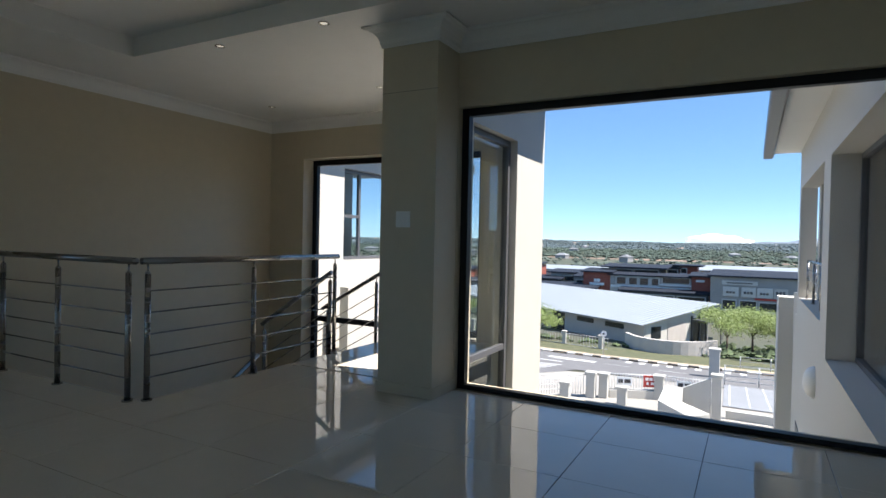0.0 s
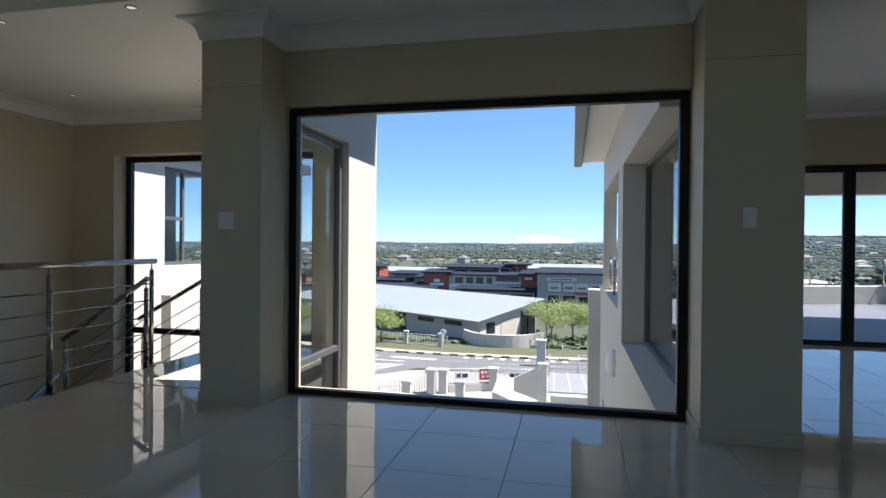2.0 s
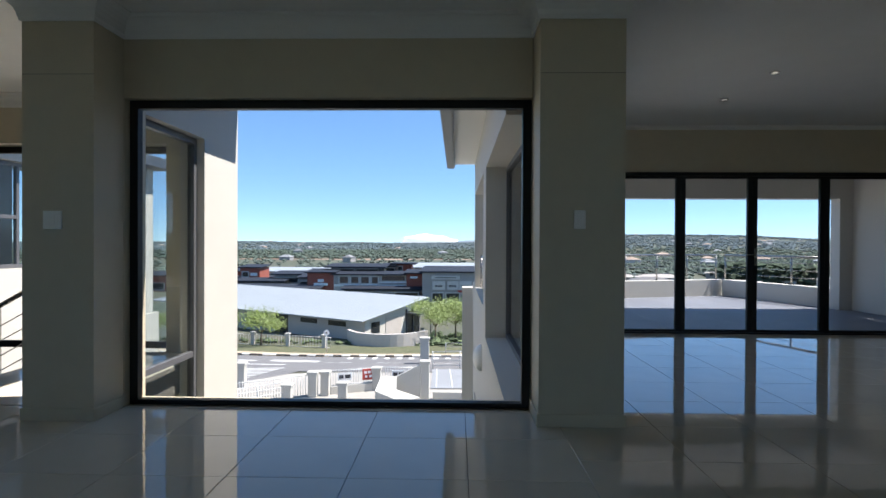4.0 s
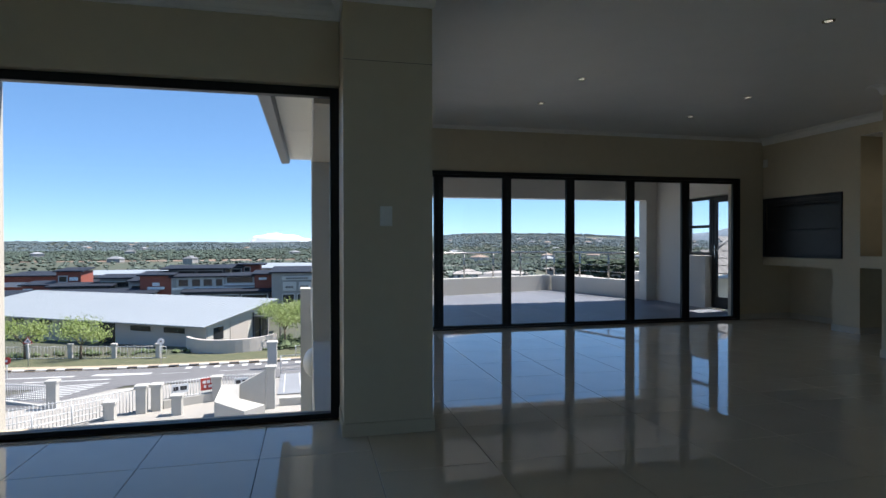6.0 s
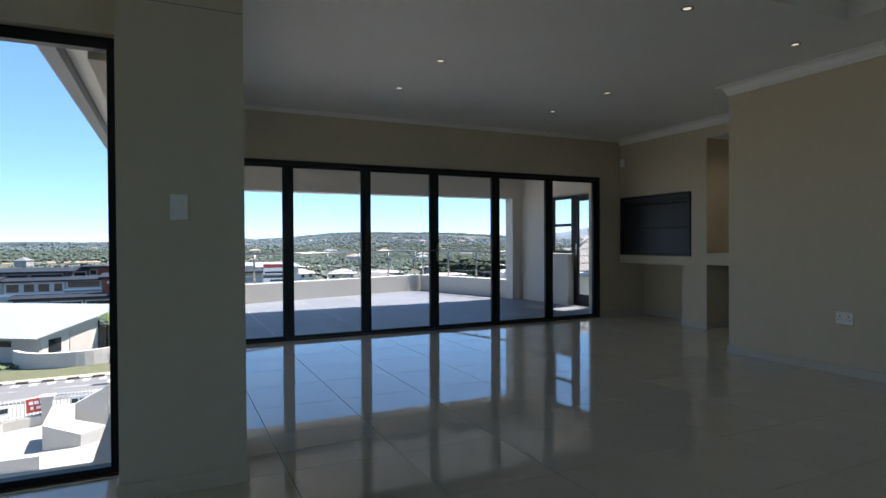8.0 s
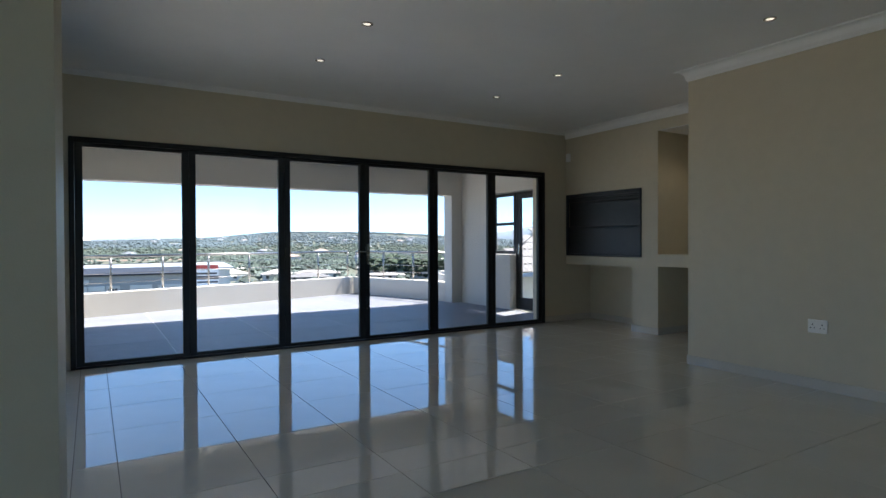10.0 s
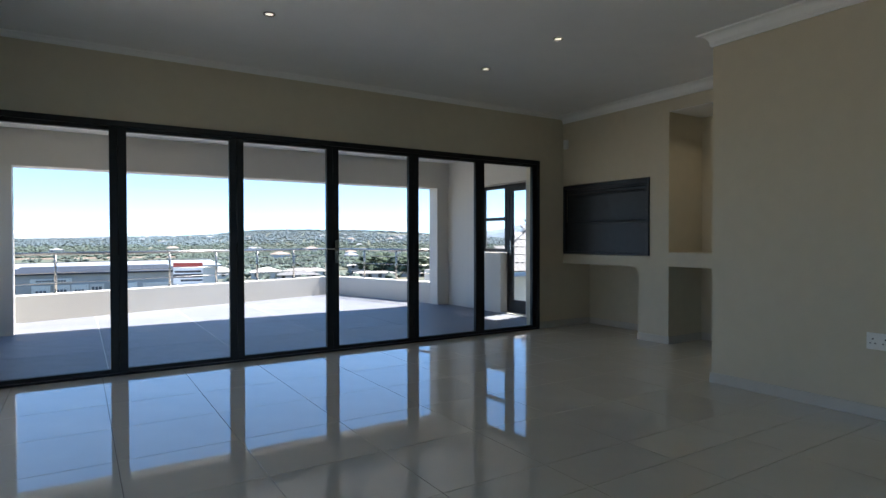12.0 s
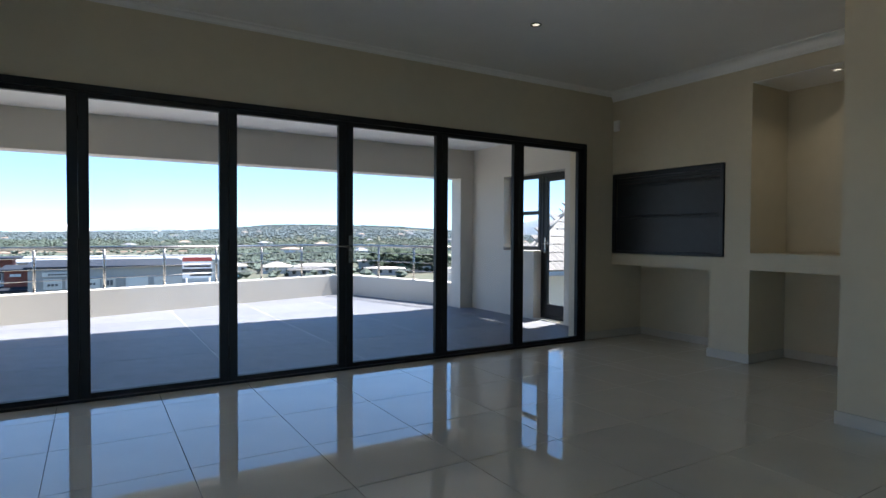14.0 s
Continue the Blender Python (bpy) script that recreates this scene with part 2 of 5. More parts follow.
# ---- roofs, soffits and the terrace ----
M_JOINT = material("pale_joint", (0.50, 0.49, 0.47), 0.8, vary=0.08)
M_SOFFIT = material("soffit_board", (0.78, 0.77, 0.73), 0.6, vary=0.03, scale=4)
M_GUTTER = material("grey_gutter", (0.075, 0.083, 0.10), 0.4, vary=0.08, scale=10)
M_ROOF = material("roof_tile_grey", (0.135, 0.133, 0.13), 0.75, vary=0.15, scale=8, island=0.1)
# the low second strip is added, unseen, to keep sun off the big window
structure("roof_main", [(-6.9, -6.0, 3.3, 9.4, 4.42, 3.45), (-2.04, 4.42, 2.80, 0.85, 4.62, 2.9)], M_GUTTER, "flat roof slab over the living room, with an added sunshade strip", "roof")
# unseen overhangs, added in depths chosen for the shade they cast
structure("roof_stair", [(-6.9, 4.42, 3.11, -2.05, 6.9, 3.3), (-2.05, 4.42, 2.92, -1.57, 6.55, 3.3), (-6.9, 6.9, 3.11, -2.05, 7.3, 3.3)], M_GUTTER, "roof slab over the stair bay, eaves sized for their shade", "roof")
structure("roof_wing", [(0.40, 5.45, 3.0, 9.3, 11.62, 3.2), (0.40, 11.62, 3.0, 1.12, 12.3, 3.2)], M_GUTTER, "roof slab over wing and terrace", "roof")
structure("soffit_wing", [(0.44, 5.46, 2.93, 0.86, 9.2, 2.99), (0.44, 9.21, 2.93, 0.86, 12.3, 2.99), (0.86, 12.06, 2.93, 1.12, 12.3, 2.99)], M_SOFFIT, "white soffit boards under the eave", "soffit")
structure("ceiling_terrace", [(1.1, 8.2, 2.60, 8.6, 11.18, 2.72)], M_CEIL, "white ceiling over the covered terrace", "ceiling")
structure("beam_terrace", [(1.1, 11.18, 2.13, 8.10, 11.50, 3.0)], M_OUT, "cream plaster beam across the terrace", "beam")
structure("wall_terrace_west", holed("y", 7.97, 12.05, 0.86, 1.10, BASE, 3.0, [(8.12, 11.75, 0.34, 2.24)]), M_OUT, "cream plaster wall with an open side bay", "wall")
structure("wall_terrace_east", holed("y", 8.20, 11.50, 8.10, 8.36, -0.3, 2.72, [(9.0, 9.63, 0.0, 2.10), (9.63, 10.35, 0.97, 2.10)]), M_OUT, "cream plaster wall with a door and window", "wall")
structure("column_terrace", [(7.86, 11.20, -0.02, 8.10, 11.48, 2.13)], M_OUT, "square cream plaster column under the beam", "column")
structure("column_terrace_west", [(1.10, 11.20, -0.02, 1.57, 11.48, 2.13)], M_OUT, "square cream plaster column under the beam", "column")
structure("slab_terrace", [(0.96, 8.2, -0.35, 8.36, 12.05, -0.0165)], M_JOINT, "terrace floor slab", "floor")
bm = bmesh.new()
prism(bm, [(0.96, 12.05), (8.2, 12.05), (7.0, 14.55), (0.96, 12.6)], "z", -0.35, -0.0165)
tagged(mesh_object("slab_terrace_front", bm, M_JOINT), "terrace floor slab", "floor", kind="structure")
structure("wall_wing_low", [(0.86, 12.05, BASE, 1.2, 12.8, 0.0), (0.62, 13.2, BASE, 1.15, 13.7, 0.22), (0.80, 13.7, BASE, 1.1, 19.5, -0.2)], M_OUT, "cream boundary wall stepping away from the house", "wall")


def slanted_wall(name, a, b, z0, z1, thick, mat, label):
    a, b = Vector((*a, 0)), Vector((*b, 0))
    t = Matrix.Translation(a) @ Matrix.Rotation(math.atan2(b.y - a.y, b.x - a.x), 4, "Z")
    bm = bmesh.new()
    soft_box(bm, 0, 0, z0, (b - a).length, thick, z1, 0.01, 2, t)
    return tagged(mesh_object(name, bm, mat), label, "wall", kind="structure")


slanted_wall("parapet_front", (0.9, 12.28), (7.05, 14.34), -0.4, 0.38, 0.22, M_OUT, "low cream plaster parapet round the terrace")
slanted_wall("parapet_side", (7.03, 14.30), (7.90, 11.49), -0.4, 0.38, 0.22, M_OUT, "low cream plaster parapet round the terrace")
bm = bmesh.new()
prof = [(0.0, 0.0), (0.0, -0.13), (0.02, -0.16), (0.10, -0.16), (0.115, -0.15), (0.115, -0.02), (0.10, -0.02), (0.10, -0.14), (0.015, -0.14), (0.015, 0.0)]
prism(bm, [(0.44 - 1.5 * u, 3.05 + 1.3 * v) for u, v in prof], "y", 5.46, 12.32)
gutter = tagged(mesh_object("gutter", bm, M_GUTTER), "dark grey metal gutter along the white eave", "gutter")


# ---- windows and doors ----
def frame_bars(bm, axis, u0, u1, z0, z1, d0, d1, w, wb=None, wt=None):
    """Four bars of a frame in the plane across axis; u along the wall, d through it."""
    wb, wt = w if wb is None else wb, w if wt is None else wt
    for a, b, c, d in ((u0, z0, u0 + w, z1), (u1 - w, z0, u1, z1), (u0 + w, z0, u1 - w, z0 + wb), (u0 + w, z1 - wt, u1 - w, z1)):
        if axis == "y":
            soft_box(bm, a, d0, b, c, d1, d, 0.003, 1)
        else:
            soft_box(bm, d0, a, b, d1, c, d, 0.003, 1)


def pane(axis, u0, u1, z0, z1, d, parent, mat=None, name="pane"):
    bm = bmesh.new()
    box(bm, *((u0, d - 0.003, z0, u1, d + 0.003, z1) if axis == "y" else (d - 0.003, u0, z0, d + 0.003, u1, z1)))
    ob = part(name, bm, mat or M_GLASS, parent)
    ob.visible_shadow = False
    return ob


def window(name, axis, u0, u1, z0, z1, d, w, mat, label, mullions=(), transoms=(), glass=None, sill=None):
    e = thing(name, label, "window", kind="structure")
    bm = bmesh.new()
    frame_bars(bm, axis, u0, u1, z0, z1, d - 0.035, d + 0.035, w, sill)
    part("window_frame", bm, mat, e)
    for u in mullions:
        bm = bmesh.new()
        soft_box(bm, *((u - w / 2, d - 0.03, z0 + w, u + w / 2, d + 0.03, z1 - w) if axis == "y" else (d - 0.03, u - w / 2, z0 + w, d + 0.03, u + w / 2, z1 - w)), 0.003, 1)
        part("mullion", bm, mat, e)
    for a, b, z in transoms:
        bm = bmesh.new()
        soft_box(bm, *((a, d - 0.028, z - w / 2, b, d + 0.028, z + w / 2) if axis == "y" else (d - 0.028, a, z - w / 2, d + 0.028, b, z + w / 2)), 0.003, 1)
        part("transom", bm, mat, e)
    cuts = [u0 + w, *mullions, u1 - w]
    for a, b in zip(cuts, cuts[1:]):
        pane(axis, a, b, z0 + (sill or w), z1 - w, d, e, glass)
    return e


window("window_1", "y", -1.965, 1.03, 0.002, 2.278, 4.225, 0.062, M_ALU, "large fixed window in a black aluminium frame", sill=0.036)
window("window_2", "y", -5.50, -2.77, -1.18, 2.315, 6.485, 0.075, M_ALU, "tall black-framed stair window", (), ((-5.42, -2.85, 0.04),))
window("window_3", "x", 4.46, 5.655, -0.59, 2.255, -2.16, 0.06, M_ALU_GREY, "tall grey-framed window of the stair bay", (), ((4.52, 5.60, 0.11),), M_GLASS_DARK)
window("window_4", "x", 4.425, 7.44, 0.002, 2.215, 1.16, 0.06, M_ALU_GREY, "large window of the wing in a dark frame")
window("window_5", "x", 9.64, 10.34, 0.98, 2.09, 8.27, 0.055, M_ALU, "black-framed terrace window", (), ((9.69, 10.29, 1.53),))


def handle(parent, x, y, z, way, turn):
    """A lever handle on a long back plate, on a face that looks along -y (way -1) or +y, or along x when turn is 90."""
    t = Matrix.Translation((x, y, z)) @ Matrix.Rotation(radians(turn), 4, "Z")
    bm = bmesh.new()
    soft_box(bm, -0.017, -0.010, -0.12, 0.017, 0.0, 0.12, 0.004, 2, t)
    tube(bm, t @ Vector((0, 0, 0.03)), t @ Vector((0, -0.05, 0.03)), 0.010)
    tube(bm, t @ Vector((0.006 * way, -0.05, 0.03)), t @ Vector((-0.13 * way, -0.05, 0.03)), 0.009)
    tube(bm, t @ Vector((0, -0.008, -0.07)), t @ Vector((0, -0.018, -0.07)), 0.009)
    return part("door_handle", bm, M_STEEL, parent, "brushed steel lever handle")


fold = thing("door_1", "black aluminium folding glass doors, closed", "door", kind="structure")
bm = bmesh.new()
frame_bars(bm, "y", 1.52, 7.43, 0.0, 2.222, 7.93, 8.04, 0.045, 0.018, 0.05)
part("door_frame", bm, M_ALU, fold)
EDGES = (1.567, 2.572, 3.570, 4.550, 5.530, 6.470, 7.383)
for i, (a, b) in enumerate(zip(EDGES, EDGES[1:])):
    bm = bmesh.new()
    frame_bars(bm, "y", a + 0.0004, b - 0.0004, 0.022, 2.170, 7.95, 8.0, 0.066, 0.036, 0.036)
    leaf = part("door_leaf", bm, M_ALU, fold)
    g = bmesh.new()
    box(g, a + 0.066, 7.972, 0.055, b - 0.066, 7.978, 2.137)
    p = part("pane", g, M_GLASS, leaf)
    p.visible_shadow = False
    if i == 3:
        handle(leaf, a + 0.036, 7.95, 1.06, 1, 0)
    g = bmesh.new()
    for z in (0.25, 1.1, 1.95):
        tube(g, (b, 7.947, z - 0.05), (b, 7.947, z + 0.05), 0.008, 8)
    part("hinge", g, M_ALU, leaf)

side = thing("door_2", "black-framed glass terrace door, closed", "door", kind="structure")
bm = bmesh.new()
frame_bars(bm, "x", 9.005, 9.625, 0.0, 2.09, 8.235, 8.305, 0.045)
part("door_frame", bm, M_ALU, side)
bm = bmesh.new()
frame_bars(bm, "x", 9.052, 9.578, 0.047, 2.043, 8.245, 8.295, 0.07, 0.16, 0.07)
leaf = part("door_leaf", bm, M_ALU, side)
pane("x", 9.12, 9.51, 0.2, 1.97, 8.27, leaf)
handle(leaf, 8.245, 9.545, 1.05, -1, -90)


# ---- skirting ----
def skirt(name, runs, mat=M_SKIRT, label="polished tile skirting along the wall foot"):
    bm = bmesh.new()
    for r in runs:
        soft_box(bm, *r, 0.003, 1)
    return tagged(mesh_object(name, bm, mat), label, "skirting", kind="structure")


S = 0.012
skirt("baseboard_left", [(-6.15, -5.3, 0, -6.15 + S, 2.6, 0.085)])
skirt("baseboard_pillar_left", [(-2.47 - S, 3.78 - S, 0, -1.975 + S, 3.78, 0.085), (-2.47 - S, 3.78, 0, -2.47, 4.42, 0.085), (-1.975, 3.78, 0, -1.975 + S, 4.185, 0.085)], M_WALL, "painted beige skirting round the pillar")
skirt("baseboard_pillar_right", [(1.035 - S, 3.78 - S, 0, 1.60 + S, 3.78, 0.085), (1.60, 3.78, 0, 1.60 + S, 4.42, 0.085), (1.035 - S, 3.78, 0, 1.035, 4.185, 0.085)], M_WALL, "painted beige skirting round the pillar")
skirt("baseboard_right", [(6.69 - S, -5.3, 0, 6.69, 5.01 + S, 0.085), (6.69, 5.01, 0, 8.5, 5.01 + S, 0.085)])
skirt("baseboard_door_wall", [(1.25, 7.97 - S, 0, 1.515, 7.97, 0.085), (7.435, 7.97 - S, 0, 8.5, 7.97, 0.085)])
skirt("baseboard_leg", [(7.885 - S, 6.30 - S, 0, 7.885, 6.71 + S, 0.085), (7.885, 6.71, 0, 8.38, 6.71 + S, 0.085), (7.885, 6.30 - S, 0, 8.48, 6.30, 0.085)])
skirt("baseboard_alcove", [(8.5 - S, 5.01, 0, 8.5, 6.29, 0.085), (8.40 - S, 6.72, 0, 8.40, 7.95, 0.085)])

# ---- fireplace wall ----
structure("wall_braai", [(7.885, 6.30, 1.912, 8.50, 7.97, 2.86), (7.885, 6.30, 0.985, 8.50, 6.555, 1.912), (8.44, 6.555, 0.985, 8.50, 7.97, 1.912), (8.40, 6.71, 0.0, 8.50, 7.97, 0.86)],
          M_WALL, "beige plaster fireplace wall with wood store below", "wall")
structure("wall_braai_ledge", [(7.885, 6.30, 0.86, 8.50, 7.97, 0.985)], M_WALL, "beige plastered ledge under the barbecue", "ledge")
structure("wall_braai_leg", [(7.885, 6.30, 0.0, 8.50, 6.71, 0.86)], M_WALL, "beige plastered leg beside the wood store", "pillar")
structure("lintel_alcove", [(7.885, 5.01, 2.62, 8.50, 6.30, 2.86)], M_WALL, "beige plastered lintel over the alcove", "lintel")
structure("ceiling_alcove", [(7.889, 5.012, 2.612, 8.498, 6.298, 2.6185)], M_CEIL, "white painted soffit of the alcove", "ceiling")
bm = bmesh.new()
soft_box(bm, 7.875, 5.01, 0.875, 8.5, 6.30, 1.035, 0.006)
tagged(mesh_object("alcove_shelf", bm, M_WALL), "thick beige plastered shelf in the alcove", "shelf", kind="structure")

braai = thing("built_in_braai", "black steel built-in barbecue with closed shutter", "barbecue", at=(7.885, 7.26, 0.985))
bm = bmesh.new()
frame_bars(bm, "x", 6.562, 7.955, 0.992, 1.905, 7.868, 7.91, 0.035, 0.03, 0.05)
part("flange", bm, M_BLACK, braai)
bm = bmesh.new()
for z in (1.83, 1.79):
    soft_box(bm, 7.905, 6.60, z, 7.925, 7.92, z + 0.03, 0.003, 1)
part("hood_vent", bm, M_BLACK, braai)
for z0, z1, d in ((1.022, 1.415, 0.0), (1.421, 1.775, 0.014)):
    bm = bmesh.new()
    soft_box(bm, 7.905 + d, 6.60, z0, 7.922 + d, 7.92, z1, 0.004, 2)
    soft_box(bm, 7.895 + d, 6.60, z1 - 0.03, 7.905 + d, 7.92, z1 - 0.012, 0.003, 1)
    part("shutter", bm, M_BLACK, braai, "flat black steel shutter panel")
bm = bmesh.new()
box(bm, 7.945, 6.58, 0.99, 8.43, 7.95, 1.9)
part("firebox", bm, M_SOOT, braai)

# ---- small fittings on the walls ----
sensor = thing("motion_sensor", "small white alarm sensor high on the wall", "sensor", at=(7.885, 7.90, 2.46))
bm = bmesh.new()
soft_box(bm, 7.845, 7.86, 2.405, 7.885, 7.935, 2.53, 0.012, 3)
part("casing", bm, M_WHITE, sensor)
bm = bmesh.new()
soft_box(bm, 7.838, 7.873, 2.415, 7.846, 7.922, 2.455, 0.006, 2)
part("lens", bm, M_CEIL, sensor)

socket = thing("wall_socket", "white double wall socket low on the wall", "socket", at=(6.69, 3.83, 0.51))
bm = bmesh.new()
soft_box(bm, 6.680, 3.757, 0.455, 6.69, 3.903, 0.565, 0.004, 2)
part("plate", bm, M_WHITE, socket)
M_HOLE = material("socket_hole", (0.03, 0.03, 0.03), 0.8)
for dy in (-0.036, 0.036):
    bm = bmesh.new()
    for a, z, r in ((0.0, 0.525, 0.0055), (-0.014, 0.497, 0.0045), (0.014, 0.497, 0.0045)):
        tube(bm, (6.6790, 3.83 + dy + a, z), (6.6805, 3.83 + dy + a, z), r, 10)
    part("pin_hole", bm, M_HOLE, socket)
    bm = bmesh.new()
    soft_box(bm, 6.676, 3.83 + dy - 0.011, 0.537, 6.681, 3.83 + dy + 0.011, 0.553, 0.002, 1)
    part("rocker", bm, M_WHITE, socket)


def light_switch(x, y, z, w, h):
    e = thing("light_switch", "white light switch on the pillar", "switch", "switches on the pillars", at=(x, y, z))
    bm = bmesh.new()
    soft_box(bm, x - w / 2, y - 0.010, z - h / 2, x + w / 2, y, z + h / 2, 0.004, 2)
    part("plate", bm, M_WHITE, e)
    bm = bmesh.new()
    soft_box(bm, x - 0.02, y - 0.014, z - 0.032, x + 0.02, y - 0.009, z + 0.032, 0.003, 2)
    part("rocker", bm, M_WHITE, e)


light_switch(-2.255, 3.78, 1.365, 0.13, 0.125)
light_switch(1.30, 3.78, 1.38, 0.078, 0.125)

# groove in the plaster of the two pillars
for x0, x1 in ((-2.471, -1.974), (1.034, 1.601)):
    bm = bmesh.new()
    box(bm, x0, 3.779, 2.352, x1, 3.781, 2.355)
    tagged(mesh_object("plaster_crack", bm, M_GROUT), "hairline crack across the pillar plaster", "crack", kind="structure")


def downlight(x, y, z):
    e = thing("downlight", "small round recessed downlight, lit", "light", "downlights in the ceiling", at=(x, y, z))
    bm = bmesh.new()
    n = 24
    rings = []
    for r, h in ((0.044, 0.0), (0.044, -0.005), (0.034, -0.006), (0.029, -0.001)):
        rings.append([bm.verts.new((x + r * math.cos(6.2832 * i / n), y + r * math.sin(6.2832 * i / n), z + h)) for i in range(n)])
    for a, b in zip(rings, rings[1:]):
        for i in range(n):
            bm.faces.new((a[i], a[(i + 1) % n], b[(i + 1) % n], b[i])).smooth = True
    part("trim_ring", bm, M_STEEL, e)
    bm = bmesh.new()
    tube(bm, (x, y, z - 0.0025), (x, y, z - 0.0008), 0.029, 20)
    part("lamp", bm, M_LAMP, e)


for x, y in ((-2.81, 3.46), (-3.99, 3.49), (-5.3, 5.42), (-3.48, 5.2), (3.50, 5.49), (3.49, 6.51), (5.68, 5.76), (5.67, 6.76), (6.04, 3.86), (4.60, 3.70)):
    downlight(x, y, C)
downlight(8.06, 5.67, 2.611)
beam = new("alcove_beam", bpy.data.lights.new("alcove_beam", "SPOT"))
beam.data.energy, beam.data.color, beam.data.spot_size, beam.data.spot_blend, beam.data.shadow_soft_size = 1.3, (1.0, 0.92, 0.78), radians(140), 0.8, 0.03
beam.location = (8.06, 5.67, 2.60)


# ---- stairs and balustrades ----
stair = thing("staircase", "tiled stairs going down beside the window", "stairs", kind="structure")
for i in range(8):
    bm = bmesh.new()
    z = -0.17 * (i + 1)
    soft_box(bm, -3.71 - 0.27 * (i + 1), 4.70, z - 0.17, -3.71 - 0.27 * i + 0.02, 5.95, z, 0.006, 1)
    part("step", bm, M_STEP, stair)
bm = bmesh.new()
soft_box(bm, -6.15, 4.70, -1.70, -5.86, 5.95, -1.53, 0.006, 1)
part("landing", bm, M_STEP, stair)
for i in range(7):
    bm = bmesh.new()
    z = -1.53 - 0.17 * (i + 1)
    soft_box(bm, -6.15, 4.70 - 0.27 * (i + 1), z - 0.17, -5.03, 4.72 - 0.27 * i, z, 0.006, 1)
    part("step", bm, M_STEP, stair)
structure("floor_lower", [(-6.4, 2.6, -3.3, -2.3, 6.3, -3.2)], M_STEP, "tiled floor of the level below", "floor")
structure("wall_stair_below", [(-3.71, 2.62, -3.2, -3.64, 4.66, -0.305), (-6.4, 2.5, -3.2, -3.64, 2.62, -0.305)], M_WALL, "plaster wall under the floor edge", "wall")
structure("floor_edge", [(-3.735, 2.60, -0.3, -3.711, 4.66, -0.002), (-6.15, 2.621, -0.3, -3.735, 2.645, -0.002)], M_SKIRT, "tiled edge of the floor at the stairwell", "trim")


def balustrade(label, runs, drop=0.0):
    """Runs of (start, end, posts as shares of the run); drop is the fall in height along each run."""
    e = thing("balustrade", label, "balustrade", at=runs[0][0])
    for a, b, shares, lo, hi in runs:
        a, b = Vector(a), Vector(b)
        for s in shares:
            p = a.lerp(b, s)
            bm = bmesh.new()
            tube(bm, p + Vector((0, 0, lo)), p + Vector((0, 0, 0.925)), 0.021, 14)
            tube(bm, p + Vector((0, 0, 0.92)), p + Vector((0, 0, 1.0)), 0.0065, 8)
            tube(bm, p + Vector((0, 0, 0.925)), p + Vector((0, 0, 0.94)), 0.021, 14, 0.012)
            tube(bm, p + Vector((0, 0, lo)), p + Vector((0, 0, lo + 0.012)), 0.038, 14)
            part("post", bm, M_STEEL, e)
        ext = (b - a).normalized() * hi
        bm = bmesh.new()
        tube(bm, a - ext + Vector((0, 0, 1.015)), b + ext + Vector((0, 0, 1.015)), 0.025, 16)
        part("handrail", bm, M_STEEL, e)
        for k in range(5):
            bm = bmesh.new()
            z = 0.165 + 0.158 * k
            tube(bm, a + Vector((0, 0, z)), b + Vector((0, 0, z)), 0.006, 8)
            part("rod", bm, M_STEEL, e)
    return e


balustrade("brushed steel balustrade with round rods at the stairwell",
           [((-6.1, 2.565, 0), (-3.81, 2.565, 0), (0.0, 0.24, 0.607, 1.0), 0.0, 0.08), ((-3.715, 2.65, 0), (-3.715, 4.77, 0), (0.0, 0.475, 1.0), 0.0, 0.05)])
balustrade("sloping brushed steel stair railing", [((-3.80, 4.80, -0.18), (-4.76, 4.80, -0.80), (0.0, 0.98), 0.1, 0.02), ((-4.62, 4.58, -1.12), (-4.62, 2.9, -2.10), (0.02, 0.9), 0.1, 0.02)])
balustrade("sloping brushed steel stair railing by the window", [((-3.10, 5.92, 0.22), (-4.80, 5.92, -0.72), (0.08, 0.52, 0.97), -0.2, 0.05)])


def parapet_rail(label, a, b, z, count, top=1.0):
    a, b = Vector((*a, 0)), Vector((*b, 0))
    e = thing("terrace_railing", label, "railing", "steel railings on the parapets", at=(a.x, a.y, z))
    for i in range(count):
        p = a.lerp(b, i / (count - 1))
        bm = bmesh.new()
        tube(bm, (p.x, p.y, z), (p.x, p.y, top - 0.03), 0.019, 12)
        tube(bm, (p.x, p.y, z), (p.x, p.y, z + 0.01), 0.035, 12)
        part("post", bm, M_STEEL, e)
    bm = bmesh.new()
    tube(bm, (a.x, a.y, top - 0.02), (b.x, b.y, top - 0.02), 0.024, 12)
    part("handrail", bm, M_STEEL, e)
    rods = 3
    for k in range(rods):
        zz = z + (top - z) * (k + 1) / (rods + 1)
        bm = bmesh.new()
        tube(bm, (a.x, a.y, zz), (b.x, b.y, zz), 0.006, 8)
        part("rod", bm, M_STEEL, e)


parapet_rail("brushed steel railing on the front parapet", (1.15, 12.48), (6.93, 14.40), 0.38, 8)
parapet_rail("brushed steel railing on the side parapet", (7.12, 14.32), (7.98, 11.60), 0.38, 4)
parapet_rail("brushed steel railing in the side bay", (0.98, 8.3), (0.98, 11.6), 0.34, 4)

